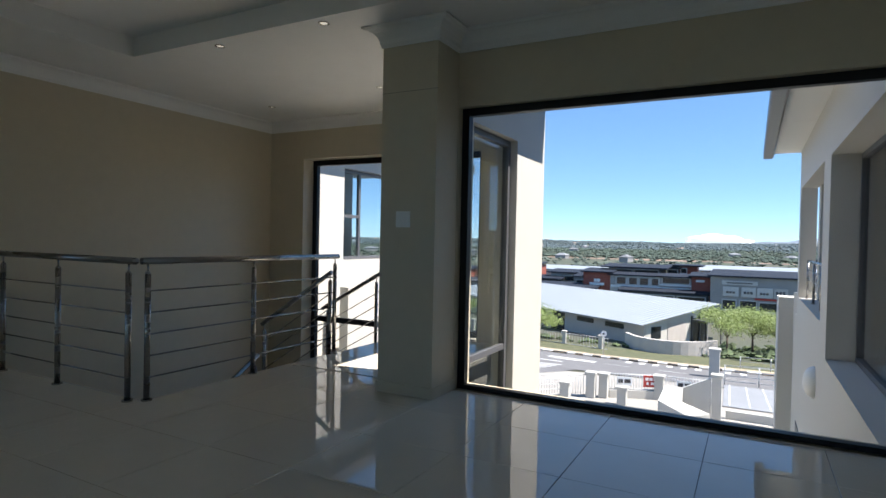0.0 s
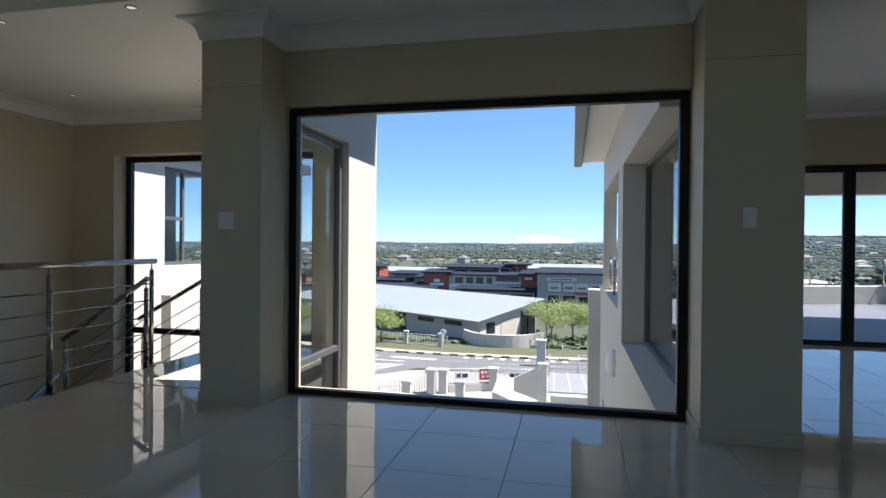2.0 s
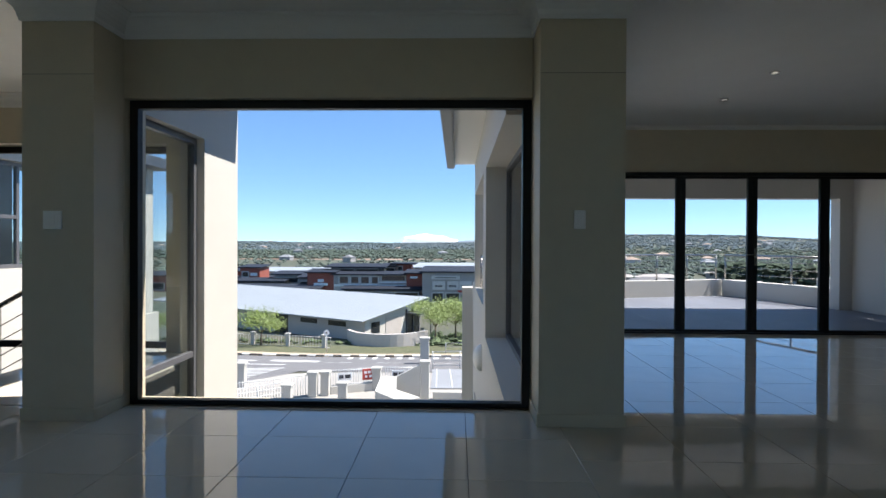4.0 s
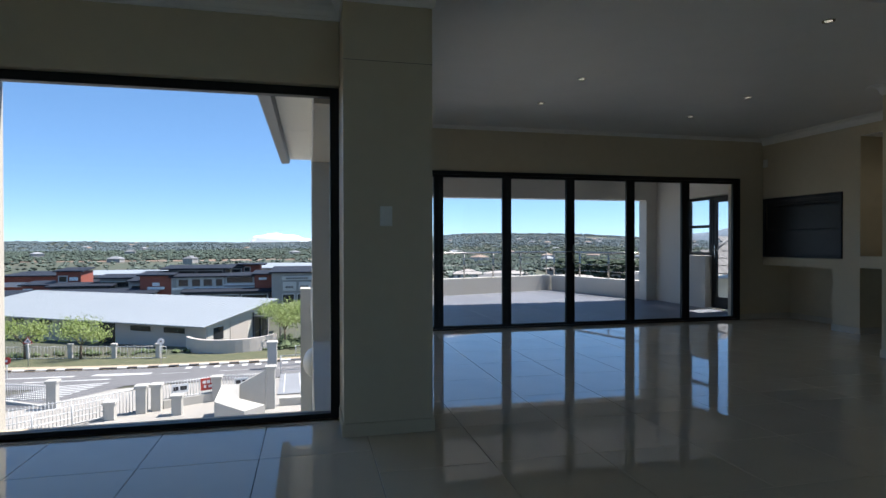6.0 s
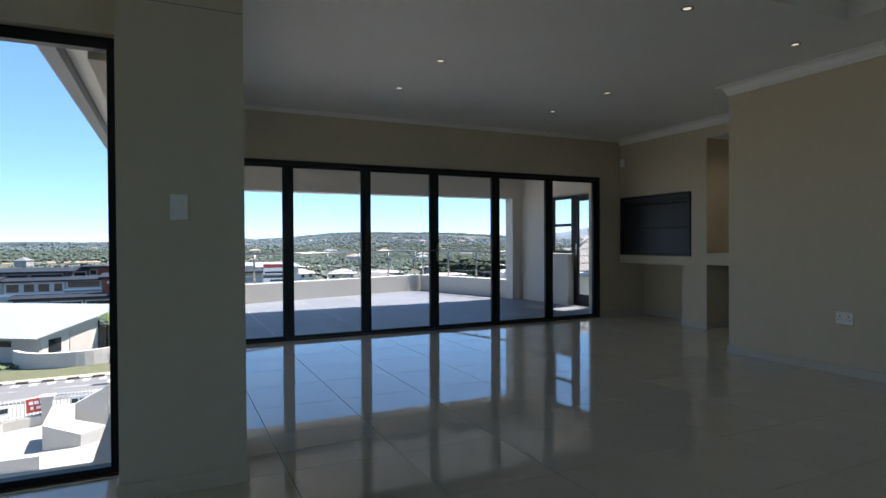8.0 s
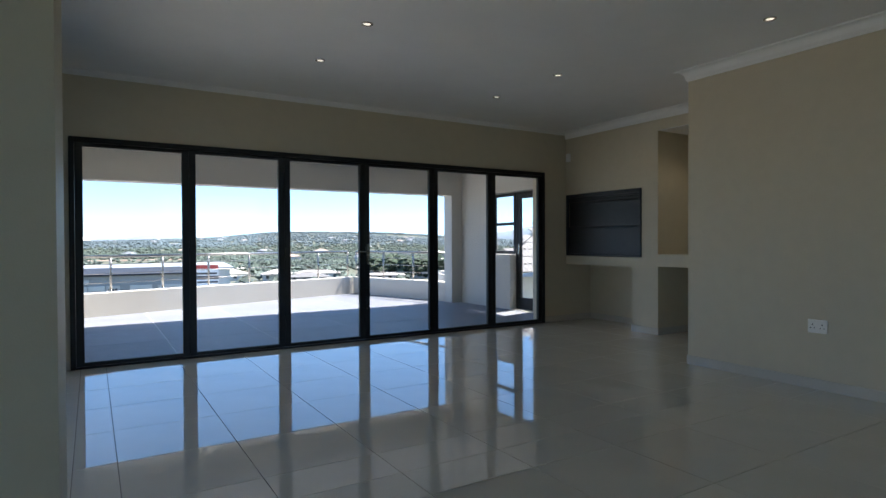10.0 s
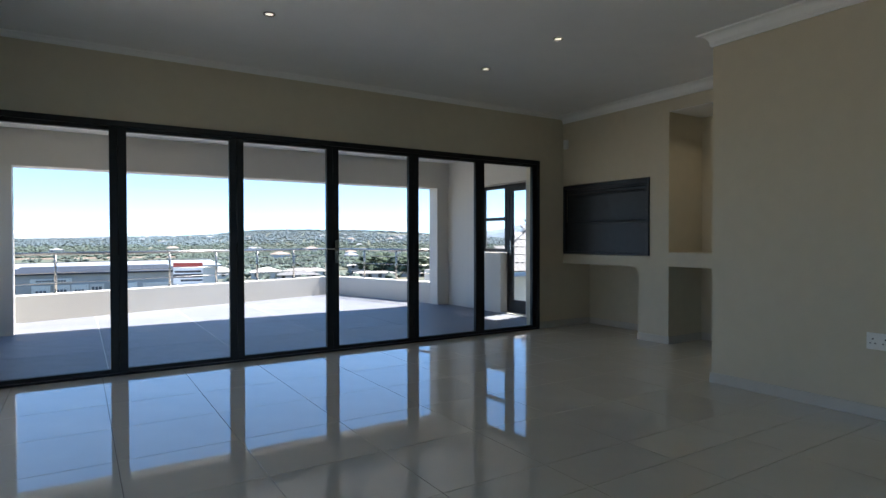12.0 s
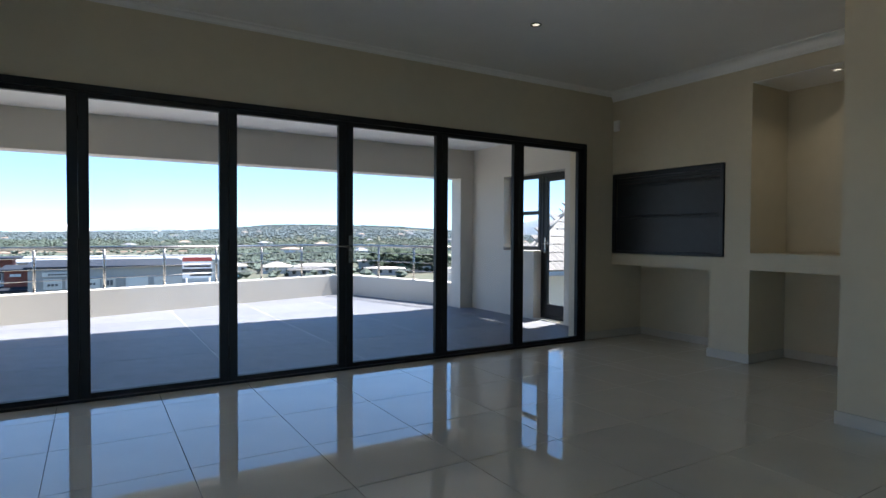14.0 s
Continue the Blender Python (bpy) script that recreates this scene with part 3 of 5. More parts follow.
lampw = thing("bulkhead_lamp", "round white bulkhead lamp on the outside wall", "lamp", at=(0.86, 8.55, -0.48))
bm = bmesh.new()
t = Matrix.Translation((0.86, 8.55, -0.48)) @ Matrix.Diagonal((0.13, 0.19, 0.2, 1))
bmesh.ops.create_uvsphere(bm, u_segments=20, v_segments=12, radius=1.0, matrix=t)
for f in bm.faces:
    f.smooth = True
part("shade", bm, M_WHITE, lampw)
bm = bmesh.new()
tube(bm, (0.85, 8.55, -0.48), (0.80, 8.55, -0.48), 0.15, 24, 0.14)
part("ring", bm, M_WHITE, lampw)

# dark sheet on the wing's wall stands for the shade in low openings
structure("shade_sheet_low", [(0.848, 6.2, BASE, 0.859, 11.5, -1.75)], M_PAINTED_DIM, "dark sheet painted as the shade of a low opening", "opening")

# ---- the next wing, seen through the stair window ----
structure("wall_far_wing", holed("y", 7.2, 13.0, -6.8, -6.5, BASE, 2.9, [(8.45, 10.6, 0.80, 2.50)]), M_OUT, "white sunlit wall of the next wing", "wall")
window("window_6", "x", 8.455, 10.595, 0.805, 2.495, -6.62, 0.06, M_ALU_GREY, "grey-framed window in the next wing", (9.05,), ((8.5, 9.02, 1.62),), M_GLASS_DARK)
structure("roof_far_wing", [(-9.8, 6.9, 2.9, -6.15, 13.3, 3.12)], M_GUTTER, "roof slab over the next wing", "roof")
# grey wall whose colour stands for a dim room
structure("room_far_wing", [(-9.5, 7.5, 0.3, -9.4, 12.5, 3.2)], M_PAINTED_DIM, "wall inside the next wing, dimness in its colour", "wall")
structure("wall_yard", [(-6.2, 8.0, BASE, -6.02, 8.2, 0.35), (-6.2, 8.2, BASE, -6.1, 12.5, -0.3)], M_OUT, "white low yard wall", "wall")

# ---- the land, sheet of ground to the horizon ----
def land(x, y):
    """Height of the ground: a bank below the house, a shallow valley, then wooded hills."""
    marks = ((-200, -3.0), (10, -7.6), (36, -8.0), (58, -10.0), (76, -10.7), (150, -12.0), (300, -14.0), (700, -15.0), (1100, -10.0), (1700, -2.0), (2400, 3.0), (3400, 6.0), (4200, -20.0))
    d = math.hypot(x, y) if y > 120 or abs(x) > 120 else y
    z = marks[-1][1]
    for (a, za), (b, zb) in zip(marks, marks[1:]):
        if a <= d <= b:
            s = (d - a) / (b - a)
            z = za + (zb - za) * s
            break
    if d < marks[0][0]:
        z = marks[0][1]
    if d > 900:
        k = min(1, (d - 900) / 1200)
        z += k * (16 * noise.noise(Vector((x / 900, y / 900, 3.0))) + 7 * noise.noise(Vector((x / 260, y / 260, 9.0))))
        az = math.degrees(math.atan2(x, y))
        z += k * 25 * math.exp(-((az - 24) / 15) ** 2) + k * 9 * math.exp(-((az - 16) / 4) ** 2)
    return z


def axis_marks(lo, hi, fine_lo, fine_hi, fine, grow):
    out, v, s = [], fine_lo, fine
    while v < fine_hi:
        out.append(v)
        v += fine
    s = fine
    while v < hi:
        out.append(v)
        s *= grow
        v += s
    out.append(hi)
    v, s = fine_lo, fine
    while v > lo:
        s *= grow
        v -= s
        out.insert(0, max(v, lo))
    return out


def sheet(name, xs, ys, dz, mat, label, category):
    verts = [(x, y, land(x, y) + dz) for y in ys for x in xs]
    n = len(xs)
    faces = [(j * n + i, j * n + i + 1, (j + 1) * n + i + 1, (j + 1) * n + i) for j in range(len(ys) - 1) for i in range(n - 1)]
    data = bpy.data.meshes.new(name)
    data.from_pydata(verts, [], faces)
    data.polygons.foreach_set("use_smooth", [True] * len(faces))
    data.materials.append(mat)
    return tagged(new(name, data), label, category, kind="structure")


M_LAND = material("dry_grassland", (0.13, 0.115, 0.078), 0.95, vary=0.25, scale=0.03, stain=0.2, second=(0.055, 0.08, 0.048))
M_CONCRETE = material("pale_concrete", (0.33, 0.31, 0.275), 0.85, vary=0.06, scale=1.2, stain=0.1, bump=0.2, bump_scale=8)
M_ASPHALT = material("asphalt", (0.15, 0.147, 0.145), 0.9, vary=0.1, scale=2, stain=0.12)
M_GRASS = material("verge_grass", (0.085, 0.105, 0.05), 0.95, vary=0.25, scale=1.5, second=(0.13, 0.125, 0.065))
M_SAND = material("sandy_verge", (0.42, 0.34, 0.24), 0.95, vary=0.12, scale=0.6)
M_LINE = material("road_paint", (0.58, 0.58, 0.56), 0.7, vary=0.08, scale=3)
M_KERB_DARK = material("kerb_black", (0.05, 0.05, 0.05), 0.8, vary=0.1)
sheet("ground", axis_marks(-4000, 4000, -110, 70, 6, 1.22), axis_marks(-400, 4400, -20, 160, 6, 1.15), 0.0, M_LAND, "dry grassy valley reaching wooded hills", "ground")


def strip(name, points, width, dz, mat, label, category, kind="structure"):
    """A ribbon over the ground along a smooth line through the points."""
    pts = []
    for i in range(len(points) - 1):
        p0, p1, p2, p3 = (Vector((*points[min(max(k, 0), len(points) - 1)], 0)) for k in (i - 1, i, i + 1, i + 2))
        for s in range(8):
            t = s / 8
            pts.append(0.5 * (2 * p1 + (p2 - p0) * t + (2 * p0 - 5 * p1 + 4 * p2 - p3) * t * t + (3 * p1 - p0 - 3 * p2 + p3) * t ** 3))
    pts.append(Vector((*points[-1], 0)))
    verts, faces = [], []
    for i, p in enumerate(pts):
        d = (pts[min(i + 1, len(pts) - 1)] - pts[max(i - 1, 0)]).normalized()
        nrm = Vector((-d.y, d.x, 0))
        for k in range(5):
            q = p + nrm * width * (k / 4 - 0.5)
            verts.append((q.x, q.y, land(q.x, q.y) + dz))
    for i in range(len(pts) - 1):
        for k in range(4):
            a = i * 5 + k
            faces.append((a, a + 1, a + 6, a + 5))
    data = bpy.data.meshes.new(name)
    data.from_pydata(verts, [], faces)
    data.materials.append(mat)
    return tagged(new(name, data), label, category, kind=kind), pts


strip("road", [(-90, 62), (-50, 55.5), (-28, 52), (-14, 50.0), (0, 50.5), (18, 52), (60, 58)], 11.0, 0.06, M_ASPHALT, "grey tarred road", "road")
strip("road_side", [(-14, 47), (-15.5, 42), (-18.5, 37), (-22, 30)], 5.5, 0.05, M_ASPHALT, "grey tarred side road", "road")
strip("verge", [(-90, 75), (-50, 66.5), (-28, 62.6), (-14, 60.2), (0, 60.5), (18, 63), (60, 70)], 8.5, 0.035, M_GRASS, "grassy verge beyond the road", "verge")
strip("footway", [(-90, 69.5), (-50, 62.6), (-28, 58.7), (-14, 56.6), (0, 57.2), (18, 59), (60, 66)], 3.0, 0.10, M_SAND, "sandy footway along the kerb", "pavement")
strip("driveway", [(-16, 33), (-8, 36.5), (0, 37), (10, 36)], 15.0, 0.04, M_CONCRETE, "pale concrete forecourt", "driveway")
strip("yard", [(-20, 24), (-6, 26), (6, 26), (20, 24)], 14.0, 0.045, M_CONCRETE, "pale concrete yard", "yard")
strip("parking", [(4.45, 36.8), (4.3, 42), (4.15, 46.6)], 11.2, 0.075, material("grey_paving", (0.24, 0.25, 0.26), 0.8, vary=0.1, scale=1), "grey paved parking court", "parking")


def kerb():
    _, pts = strip("kerb_bed", [(-60, 62.9), (-28, 57.6), (-14, 55.4), (0, 56.0), (18, 57.8)], 0.3, 0.09, M_CONCRETE, "concrete kerb", "kerb")
    top = thing("kerb", "kerb painted in black and white blocks", "kerb", kind="structure", at=(pts[0].x, pts[0].y, land(pts[0].x, pts[0].y)))
    run, k = 0.0, 0
    for a, b in zip(pts, pts[1:]):
        n = max(1, round((b - a).length / 1.0))
        for i in range(n):
            p, q = a.lerp(b, i / n), a.lerp(b, (i + 1) / n)
            t = Matrix.Translation((p.x, p.y, land(p.x, p.y))) @ Matrix.Rotation(math.atan2(q.y - p.y, q.x - p.x), 4, "Z")
            bm = bmesh.new()
            box(bm, 0.01, -0.2, 0.0, (q - p).length - 0.01, 0.18, 0.22, t)
            part("kerb_block", bm, M_LINE if k % 2 else M_KERB_DARK, top)
            k += 1


kerb()


def flat_mark(bm, x, y, w, d, turn):
    t = Matrix.Translation((x, y, 0)) @ Matrix.Rotation(radians(turn), 4, "Z")
    v = []
    for a, b in ((-w / 2, -d / 2), (w / 2, -d / 2), (w / 2, d / 2), (-w / 2, d / 2)):
        p = t @ Vector((a, b, 0))
        v.append(bm.verts.new((p.x, p.y, land(p.x, p.y) + 0.085)))
    bm.faces.new(v)


bm = bmesh.new()
for i in range(9):
    flat_mark(bm, -9.5 + 1.15 * i, 53.9 + 0.08 * i, 0.5, 1.5, 3)
for i in range(7):
    flat_mark(bm, -15.2 - 0.15 * i, 45.8 - 0.9 * i, 3.6, 0.4, 10)
for i in range(14):
    flat_mark(bm, -45 + 4.4 * i, 53.6 - 4.4 * i * 0.07 if i < 7 else 50.4, 2.2, 0.14, -6 if i < 7 else 0)
flat_mark(bm, -17.0, 48.6, 6.0, 0.45, -4), flat_mark(bm, -14, 51.2, 4.5, 1.1, -8), flat_mark(bm, -20, 51.5, 5.0, 0.5, -6)
tagged(mesh_object("road_markings", bm, M_LINE), "white road markings and crossing bars", "markings", kind="structure")
bm = bmesh.new()
for i in range(6):
    flat_mark(bm, -0.95 + 1.05 * i, 41.9, 0.07, 9.4, 1.8)
tagged(mesh_object("parking_lines", bm, M_LINE), "white parking bay lines", "markings", kind="structure")


# ---- gate, fence and yard walls below the house ----
def gate_pillar(x, y, h, w=0.5, group="gate pillars"):
    z = land(x, y)
    e = thing("gate_pillar", "square white plastered gate pillar with a flat cap", "pillar", group, at=(x, y, z))
    bm = bmesh.new()
    soft_box(bm, x - w / 2, y - w / 2, z - 0.3, x + w / 2, y + w / 2, z + h, 0.02)
    part("shaft", bm, M_YARD, e)
    bm = bmesh.new()
    soft_box(bm, x - w / 2 - 0.07, y - w / 2 - 0.07, z + h, x + w / 2 + 0.07, y + w / 2 + 0.07, z + h + 0.16, 0.02)
    part("cap", bm, M_YARD, e)


for x, y, h in ((-8.1, 34.2, 1.4), (-9.35, 33.2, 0.85), (-6.15, 33.4, 0.95), (-13.4, 36.8, 1.45), (-4.55, 36.2, 1.3), (-7.45, 34.6, 1.35)):
    gate_pillar(x, y, h)
gate_pillar(-2.3, 50.5, 2.2, 0.75, "tall street pillars")
gate_pillar(-1.33, 33.45, 2.25, 0.46, "tall street pillars")


def fence(a, b, h, step, label, base=0.35):
    a, b = Vector((*a, 0)), Vector((*b, 0))
    za, zb = land(a.x, a.y), land(b.x, b.y)
    e = thing("steel_fence", label, "fence", "steel fences at the gate", at=(a.x, a.y, za))
    n = max(2, round((b - a).length / step))
    bars = bmesh.new()
    for i in range(n + 1):
        p = a.lerp(b, i / n)
        z = za + (zb - za) * i / n
        tube(bars, (p.x, p.y, z + base), (p.x, p.y, z + h), 0.018, 6)
    part("bars", bars, M_FENCE, e)
    for z in (base + 0.05, h - 0.1):
        bm = bmesh.new()
        tube(bm, (a.x, a.y, za + z), (b.x, b.y, zb + z), 0.028, 8)
        part("rail", bm, M_FENCE, e)
    if base > 0.2:
        bm = bmesh.new()
        t = Matrix.Translation(a) @ Matrix.Rotation(math.atan2(b.y - a.y, b.x - a.x), 4, "Z")
        box(bm, 0, -0.12, min(za, zb) - 0.2, (b - a).length, 0.12, min(za, zb) + base, t)
        part("plinth", bm, M_YARD, e)


def rail_fence(a, b, h, rails, posts, label):
    """Posts with level rails between them."""
    a, b = Vector((*a, 0)), Vector((*b, 0))
    e = thing("steel_railing", label, "railing", "steel railings in the street", at=(a.x, a.y, land(a.x, a.y)))
    za, zb = land(a.x, a.y), land(b.x, b.y)
    for i in range(posts):
        p = a.lerp(b, i / (posts - 1))
        z = land(p.x, p.y)
        bm = bmesh.new()
        tube(bm, (p.x, p.y, z - 0.05), (p.x, p.y, z + h), 0.04, 8)
        part("post", bm, M_FENCE, e)
    for k in range(rails):
        z = h * (k + 1) / rails - 0.04
        bm = bmesh.new()
        tube(bm, (a.x, a.y, za + z), (b.x, b.y, zb + z), 0.025, 8)
        part("rail", bm, M_FENCE, e)


M_FENCE = material("galvanised_fence", (0.55, 0.55, 0.54), 0.5, 0.3, vary=0.08)
fence((-7.2, 34.9), (-4.6, 36.2), 1.5, 0.16, "grey steel palisade between white gate pillars", 0.5)
fence((-4.5, 36.2), (-1.6, 36.6), 1.5, 0.16, "grey steel palisade between white gate pillars", 0.5)
fence((-13.4, 36.9), (-17.5, 39.5), 1.3, 0.18, "pale slatted fence on a low wall", 0.3)
fence((-8.3, 34.4), (-13.0, 31.0), 1.4, 0.16, "grey steel sliding gate", 0.05)
rail_fence((-9.4, 33.1), (-14.5, 28.5), 1.2, 4, 5, "grey steel railing down the ramp")
fence((-13.2, 62.2), (-22.5, 64.6), 1.3, 0.35, "dark wire fence along the verge", 0.02)
fence((-22.5, 64.6), (-36.0, 68.0), 1.3, 0.35, "dark wire fence along the verge", 0.02)
for k in range(6):
    gate_pillar(-14.0 - 4.3 * k, 62.4 + 1.1 * k, 1.35, 0.4, "fence pillars along the verge")
rail_fence((-1.43, 46.6), (5.2, 48.0), 1.5, 4, 4, "steel railing at the parking court")
rail_fence((-0.6, 58.8), (14.0, 60.8), 1.2, 3, 7, "steel railing along the street")
bm = bmesh.new()
prism(bm, [(-3.0, -9.2), (-1.6, -9.2), (-1.6, -5.76), (-3.0, -6.48)], "y", 33.22, 33.5)
tagged(mesh_object("wall_yard_front", bm, M_YARD), "white yard wall with a sloping top", "wall", kind="structure")
# broad ramp parapet that falls towards the house
bm = bmesh.new()
top = [(-3.86, 33.2, -6.41), (-3.92, 31.0, -6.75), (-2.48, 31.0, -7.34), (-1.52, 31.7, -7.25), (-2.92, 32.5, -7.03), (-2.96, 33.2, -6.43)]
up = [bm.verts.new(p) for p in top]
low = [bm.verts.new((x, y, -9.2)) for x, y, _ in top]
bm.faces.new((up[0], up[1], up[4], up[5])), bm.faces.new((up[1], up[2], up[3], up[4]))
for i in range(6):
    bm.faces.new((up[i], low[i], low[(i + 1) % 6], up[(i + 1) % 6]))
bmesh.ops.recalc_face_normals(bm, faces=bm.faces[:])
tagged(mesh_object("wall_ramp", bm, M_YARD), "broad white sloping parapet beside the ramp", "wall", kind="structure")
structure("wall_yard_side", [(-6.4, 28.5, -9.2, -3.6, 28.8, -7.3), (-0.9, 33.8, -9.2, 2.6, 34.1, -7.5)], M_YARD, "low white yard wall", "wall")
M_RED = material("red_paint", (0.42, 0.045, 0.035), 0.5, vary=0.06)
M_SIGN_WHITE = material("sign_white", (0.75, 0.75, 0.74), 0.45, vary=0.03)
M_DARK = material("dark_print", (0.03, 0.03, 0.035), 0.6)


def board(name, label, x, y, z, w, h, mats, turn=0):
    """A small notice board: a face with plain bars of print."""
    t = Matrix.Translation((x, y, z)) @ Matrix.Rotation(radians(turn), 4, "Z")
    e = thing(name, label, "sign", at=(x, y, z))
    bm = bmesh.new()
    soft_box(bm, -w / 2, -0.02, 0, w / 2, 0.02, h, 0.004, 1, t)
    part("panel", bm, mats[0], e)
    for u0, v0, u1, v1, m in mats[1:]:
        bm = bmesh.new()
        box(bm, -w / 2 + u0 * w, -0.026, v0 * h, -w / 2 + u1 * w, -0.021, v1 * h, t)
        part("print_bar", bm, m, e)


board("notice_board", "white notice board with dark print on the fence", -6.4, 35.3, land(-6.4, 35.3) + 0.75, 0.9, 0.5, (M_SIGN_WHITE, (0.1, 0.3, 0.4, 0.75, M_DARK), (0.5, 0.3, 0.9, 0.75, M_DARK)), 24)
board("notice_board", "red notice board with white print on the fence", -5.0, 35.95, land(-5.0, 36.0) + 0.7, 0.85, 0.7, (M_RED, (0.12, 0.56, 0.34, 0.8, M_SIGN_WHITE), (0.40, 0.56, 0.62, 0.8, M_SIGN_WHITE), (0.68, 0.56, 0.9, 0.8, M_SIGN_WHITE), (0.2, 0.2, 0.36, 0.42, M_SIGN_WHITE), (0.5, 0.2, 0.8, 0.42, M_SIGN_WHITE)), 24)
board("notice_board", "white notice board with dark print on the fence", -3.2, 36.3, land(-3.2, 36.3) + 0.75, 0.8, 0.5, (M_SIGN_WHITE, (0.1, 0.3, 0.45, 0.75, M_DARK), (0.55, 0.3, 0.9, 0.75, M_DARK)), 8)


def road_sign(x, y, h, kind):
    z = land(x, y)
    e = thing("road_sign", {"round": "round white road sign on a steel pole", "triangle": "red-rimmed triangular warning sign on a pole", "stop": "red round road sign on a pole"}[kind], "road sign", at=(x, y, z))
    bm = bmesh.new()
    tube(bm, (x, y, z), (x, y, z + h), 0.045, 8)
    part("pole", bm, M_FENCE, e)
    n, r = (3, 0.45) if kind == "triangle" else (24, 0.3)
    for k, (s, m, d) in enumerate(((1.0, M_RED if kind != "round" else M_SIGN_WHITE, 0.06), (0.72, M_SIGN_WHITE if kind != "stop" else M_RED, 0.075), (0.3, M_DARK, 0.085))):
        if kind == "stop" and k == 2:
            m = M_SIGN_WHITE
        bm = bmesh.new()
        pts = [(x + s * r * math.cos(math.pi / 2 + 6.2832 * i / n), z + h - 0.2 + s * r * math.sin(math.pi / 2 + 6.2832 * i / n)) for i in range(n)]
        prism(bm, pts, "y", y - d, y - d + 0.03)
        part(("plate", "field", "symbol")[k], bm, m, e)


road_sign(-12.7, 58.0, 2.4, "round")
road_sign(-24.6, 60.5, 2.6, "triangle")
road_sign(-22.5, 52.0, 1.7, "stop")

# ---- the hall with the pale metal roof ----
M_HALL = material("hall_plaster", (0.50, 0.455, 0.41), 0.8, vary=0.06, scale=2, stain=0.08)
M_METAL_ROOF = material("pale_roof_sheet", (0.305, 0.335, 0.355), 0.5, vary=0.04, scale=1.5, stain=0.06, spec=0.4)
M_STEEL_DARK = material("dark_steel", (0.06, 0.062, 0.07), 0.5, vary=0.1)
M_SHOP_GLASS = material("dark_shop_glass", (0.02, 0.025, 0.03), 0.08, vary=0.2, scale=0.5)
hall = thing("hall", "low grey hall with a pale sloping metal roof", "building", at=(-11.8, 69, -10.9))
HT = Matrix.Translation((-10.6, 69.0, land(-11.9, 69.0) - 0.35)) @ Matrix.Rotation(radians(-32), 4, "Z")
bm = bmesh.new()
box(bm, -42, 0, -0.5, 0, 0.3, 2.85, HT), box(bm, -42, 11.2, -0.5, 0, 11.5, 4.4, HT), box(bm, -42, 0.3, -0.5, -41.7, 11.2, 3.0, HT)
part("wall", bm, M_HALL, hall)
bm = bmesh.new()
v = [bm.verts.new(HT @ Vector(p)) for p in ((0, 0.3, -0.5), (0, 11.2, -0.5), (0, 11.2, 4.35), (0, 0.3, 2.85))]
w = [bm.verts.new(HT @ (Vector(p))) for p in ((-0.3, 0.3, -0.5), (-0.3, 11.2, -0.5), (-0.3, 11.2, 4.35), (-0.3, 0.3, 2.85))]
for i in range(4):
    bm.faces.new((v[i], v[(i + 1) % 4], w[(i + 1) % 4], w[i]))
bm.faces.new(v), bm.faces.new(w[::-1])
part("gable_wall", bm, M_OUT, hall)
roof = bmesh.new()
for i in range(60):
    x0 = -44 + i * 44.7 / 60
    for z0, z1, a, b in ((0.0, 0.12, 0.0, 0.745), (0.12, 0.17, 0.0, 0.09)):
        q = [roof.verts.new(HT @ Vector(p)) for p in ((x0 + a, -1.2, 2.75 + z0), (x0 + b, -1.2, 2.75 + z0), (x0 + b, 12.6, 4.65 + z0), (x0 + a, 12.6, 4.65 + z0),
                                                     (x0 + a, -1.2, 2.75 + z1), (x0 + b, -1.2, 2.75 + z1), (x0 + b, 12.6, 4.65 + z1), (x0 + a, 12.6, 4.65 + z1))]
        for f in ((0, 3, 2, 1), (4, 5, 6, 7), (0, 1, 5, 4), (1, 2, 6, 5), (2, 3, 7, 6), (3, 0, 4, 7)):
            roof.faces.new([q[k] for k in f])
part("roof", roof, M_METAL_ROOF, hall, "pale blue-grey ribbed metal roof")
for x, w_, z0, z1 in ((-36, 2.2, 1.9, 2.5), (-31, 2.2, 1.9, 2.5), (-26, 2.2, 1.9, 2.5), (-20, 2.4, 1.9, 2.5), (-16, 2.6, 0.0, 2.6), (-11, 3.0, 1.8, 2.4), (-6, 3.0, 1.8, 2.4)):
    bm = bmesh.new()
    box(bm, x, -0.06, z0, x + w_, 0.05, z1, HT)
    part("window", bm, M_SHOP_GLASS, hall)
for y, d, z0, z1, m in ((1.2, 1.6, 1.0, 2.4, M_SHOP_GLASS), (4.0, 3.2, 0.1, 2.7, M_HALL), (8.3, 2.8, 0.1, 3.1, M_SHOP_GLASS)):
    bm = bmesh.new()
    box(bm, -0.05, y, z0, 0.06, y + d, z1, HT)
    part("window", bm, m, hall)
bm = bmesh.new()
for y in (8.2, 9.6, 11.0):
    box(bm, 0.0, y, -0.2, 0.18, y + 0.18, 3.4, HT)
box(bm, 0.0, 8.2, 2.8, 2.2, 11.3, 2.95, HT)
for y in (8.3, 11.0):
    box(bm, 2.0, y, -0.3, 2.12, y + 0.12, 2.8, HT)
part("porch", bm, M_STEEL_DARK, hall)
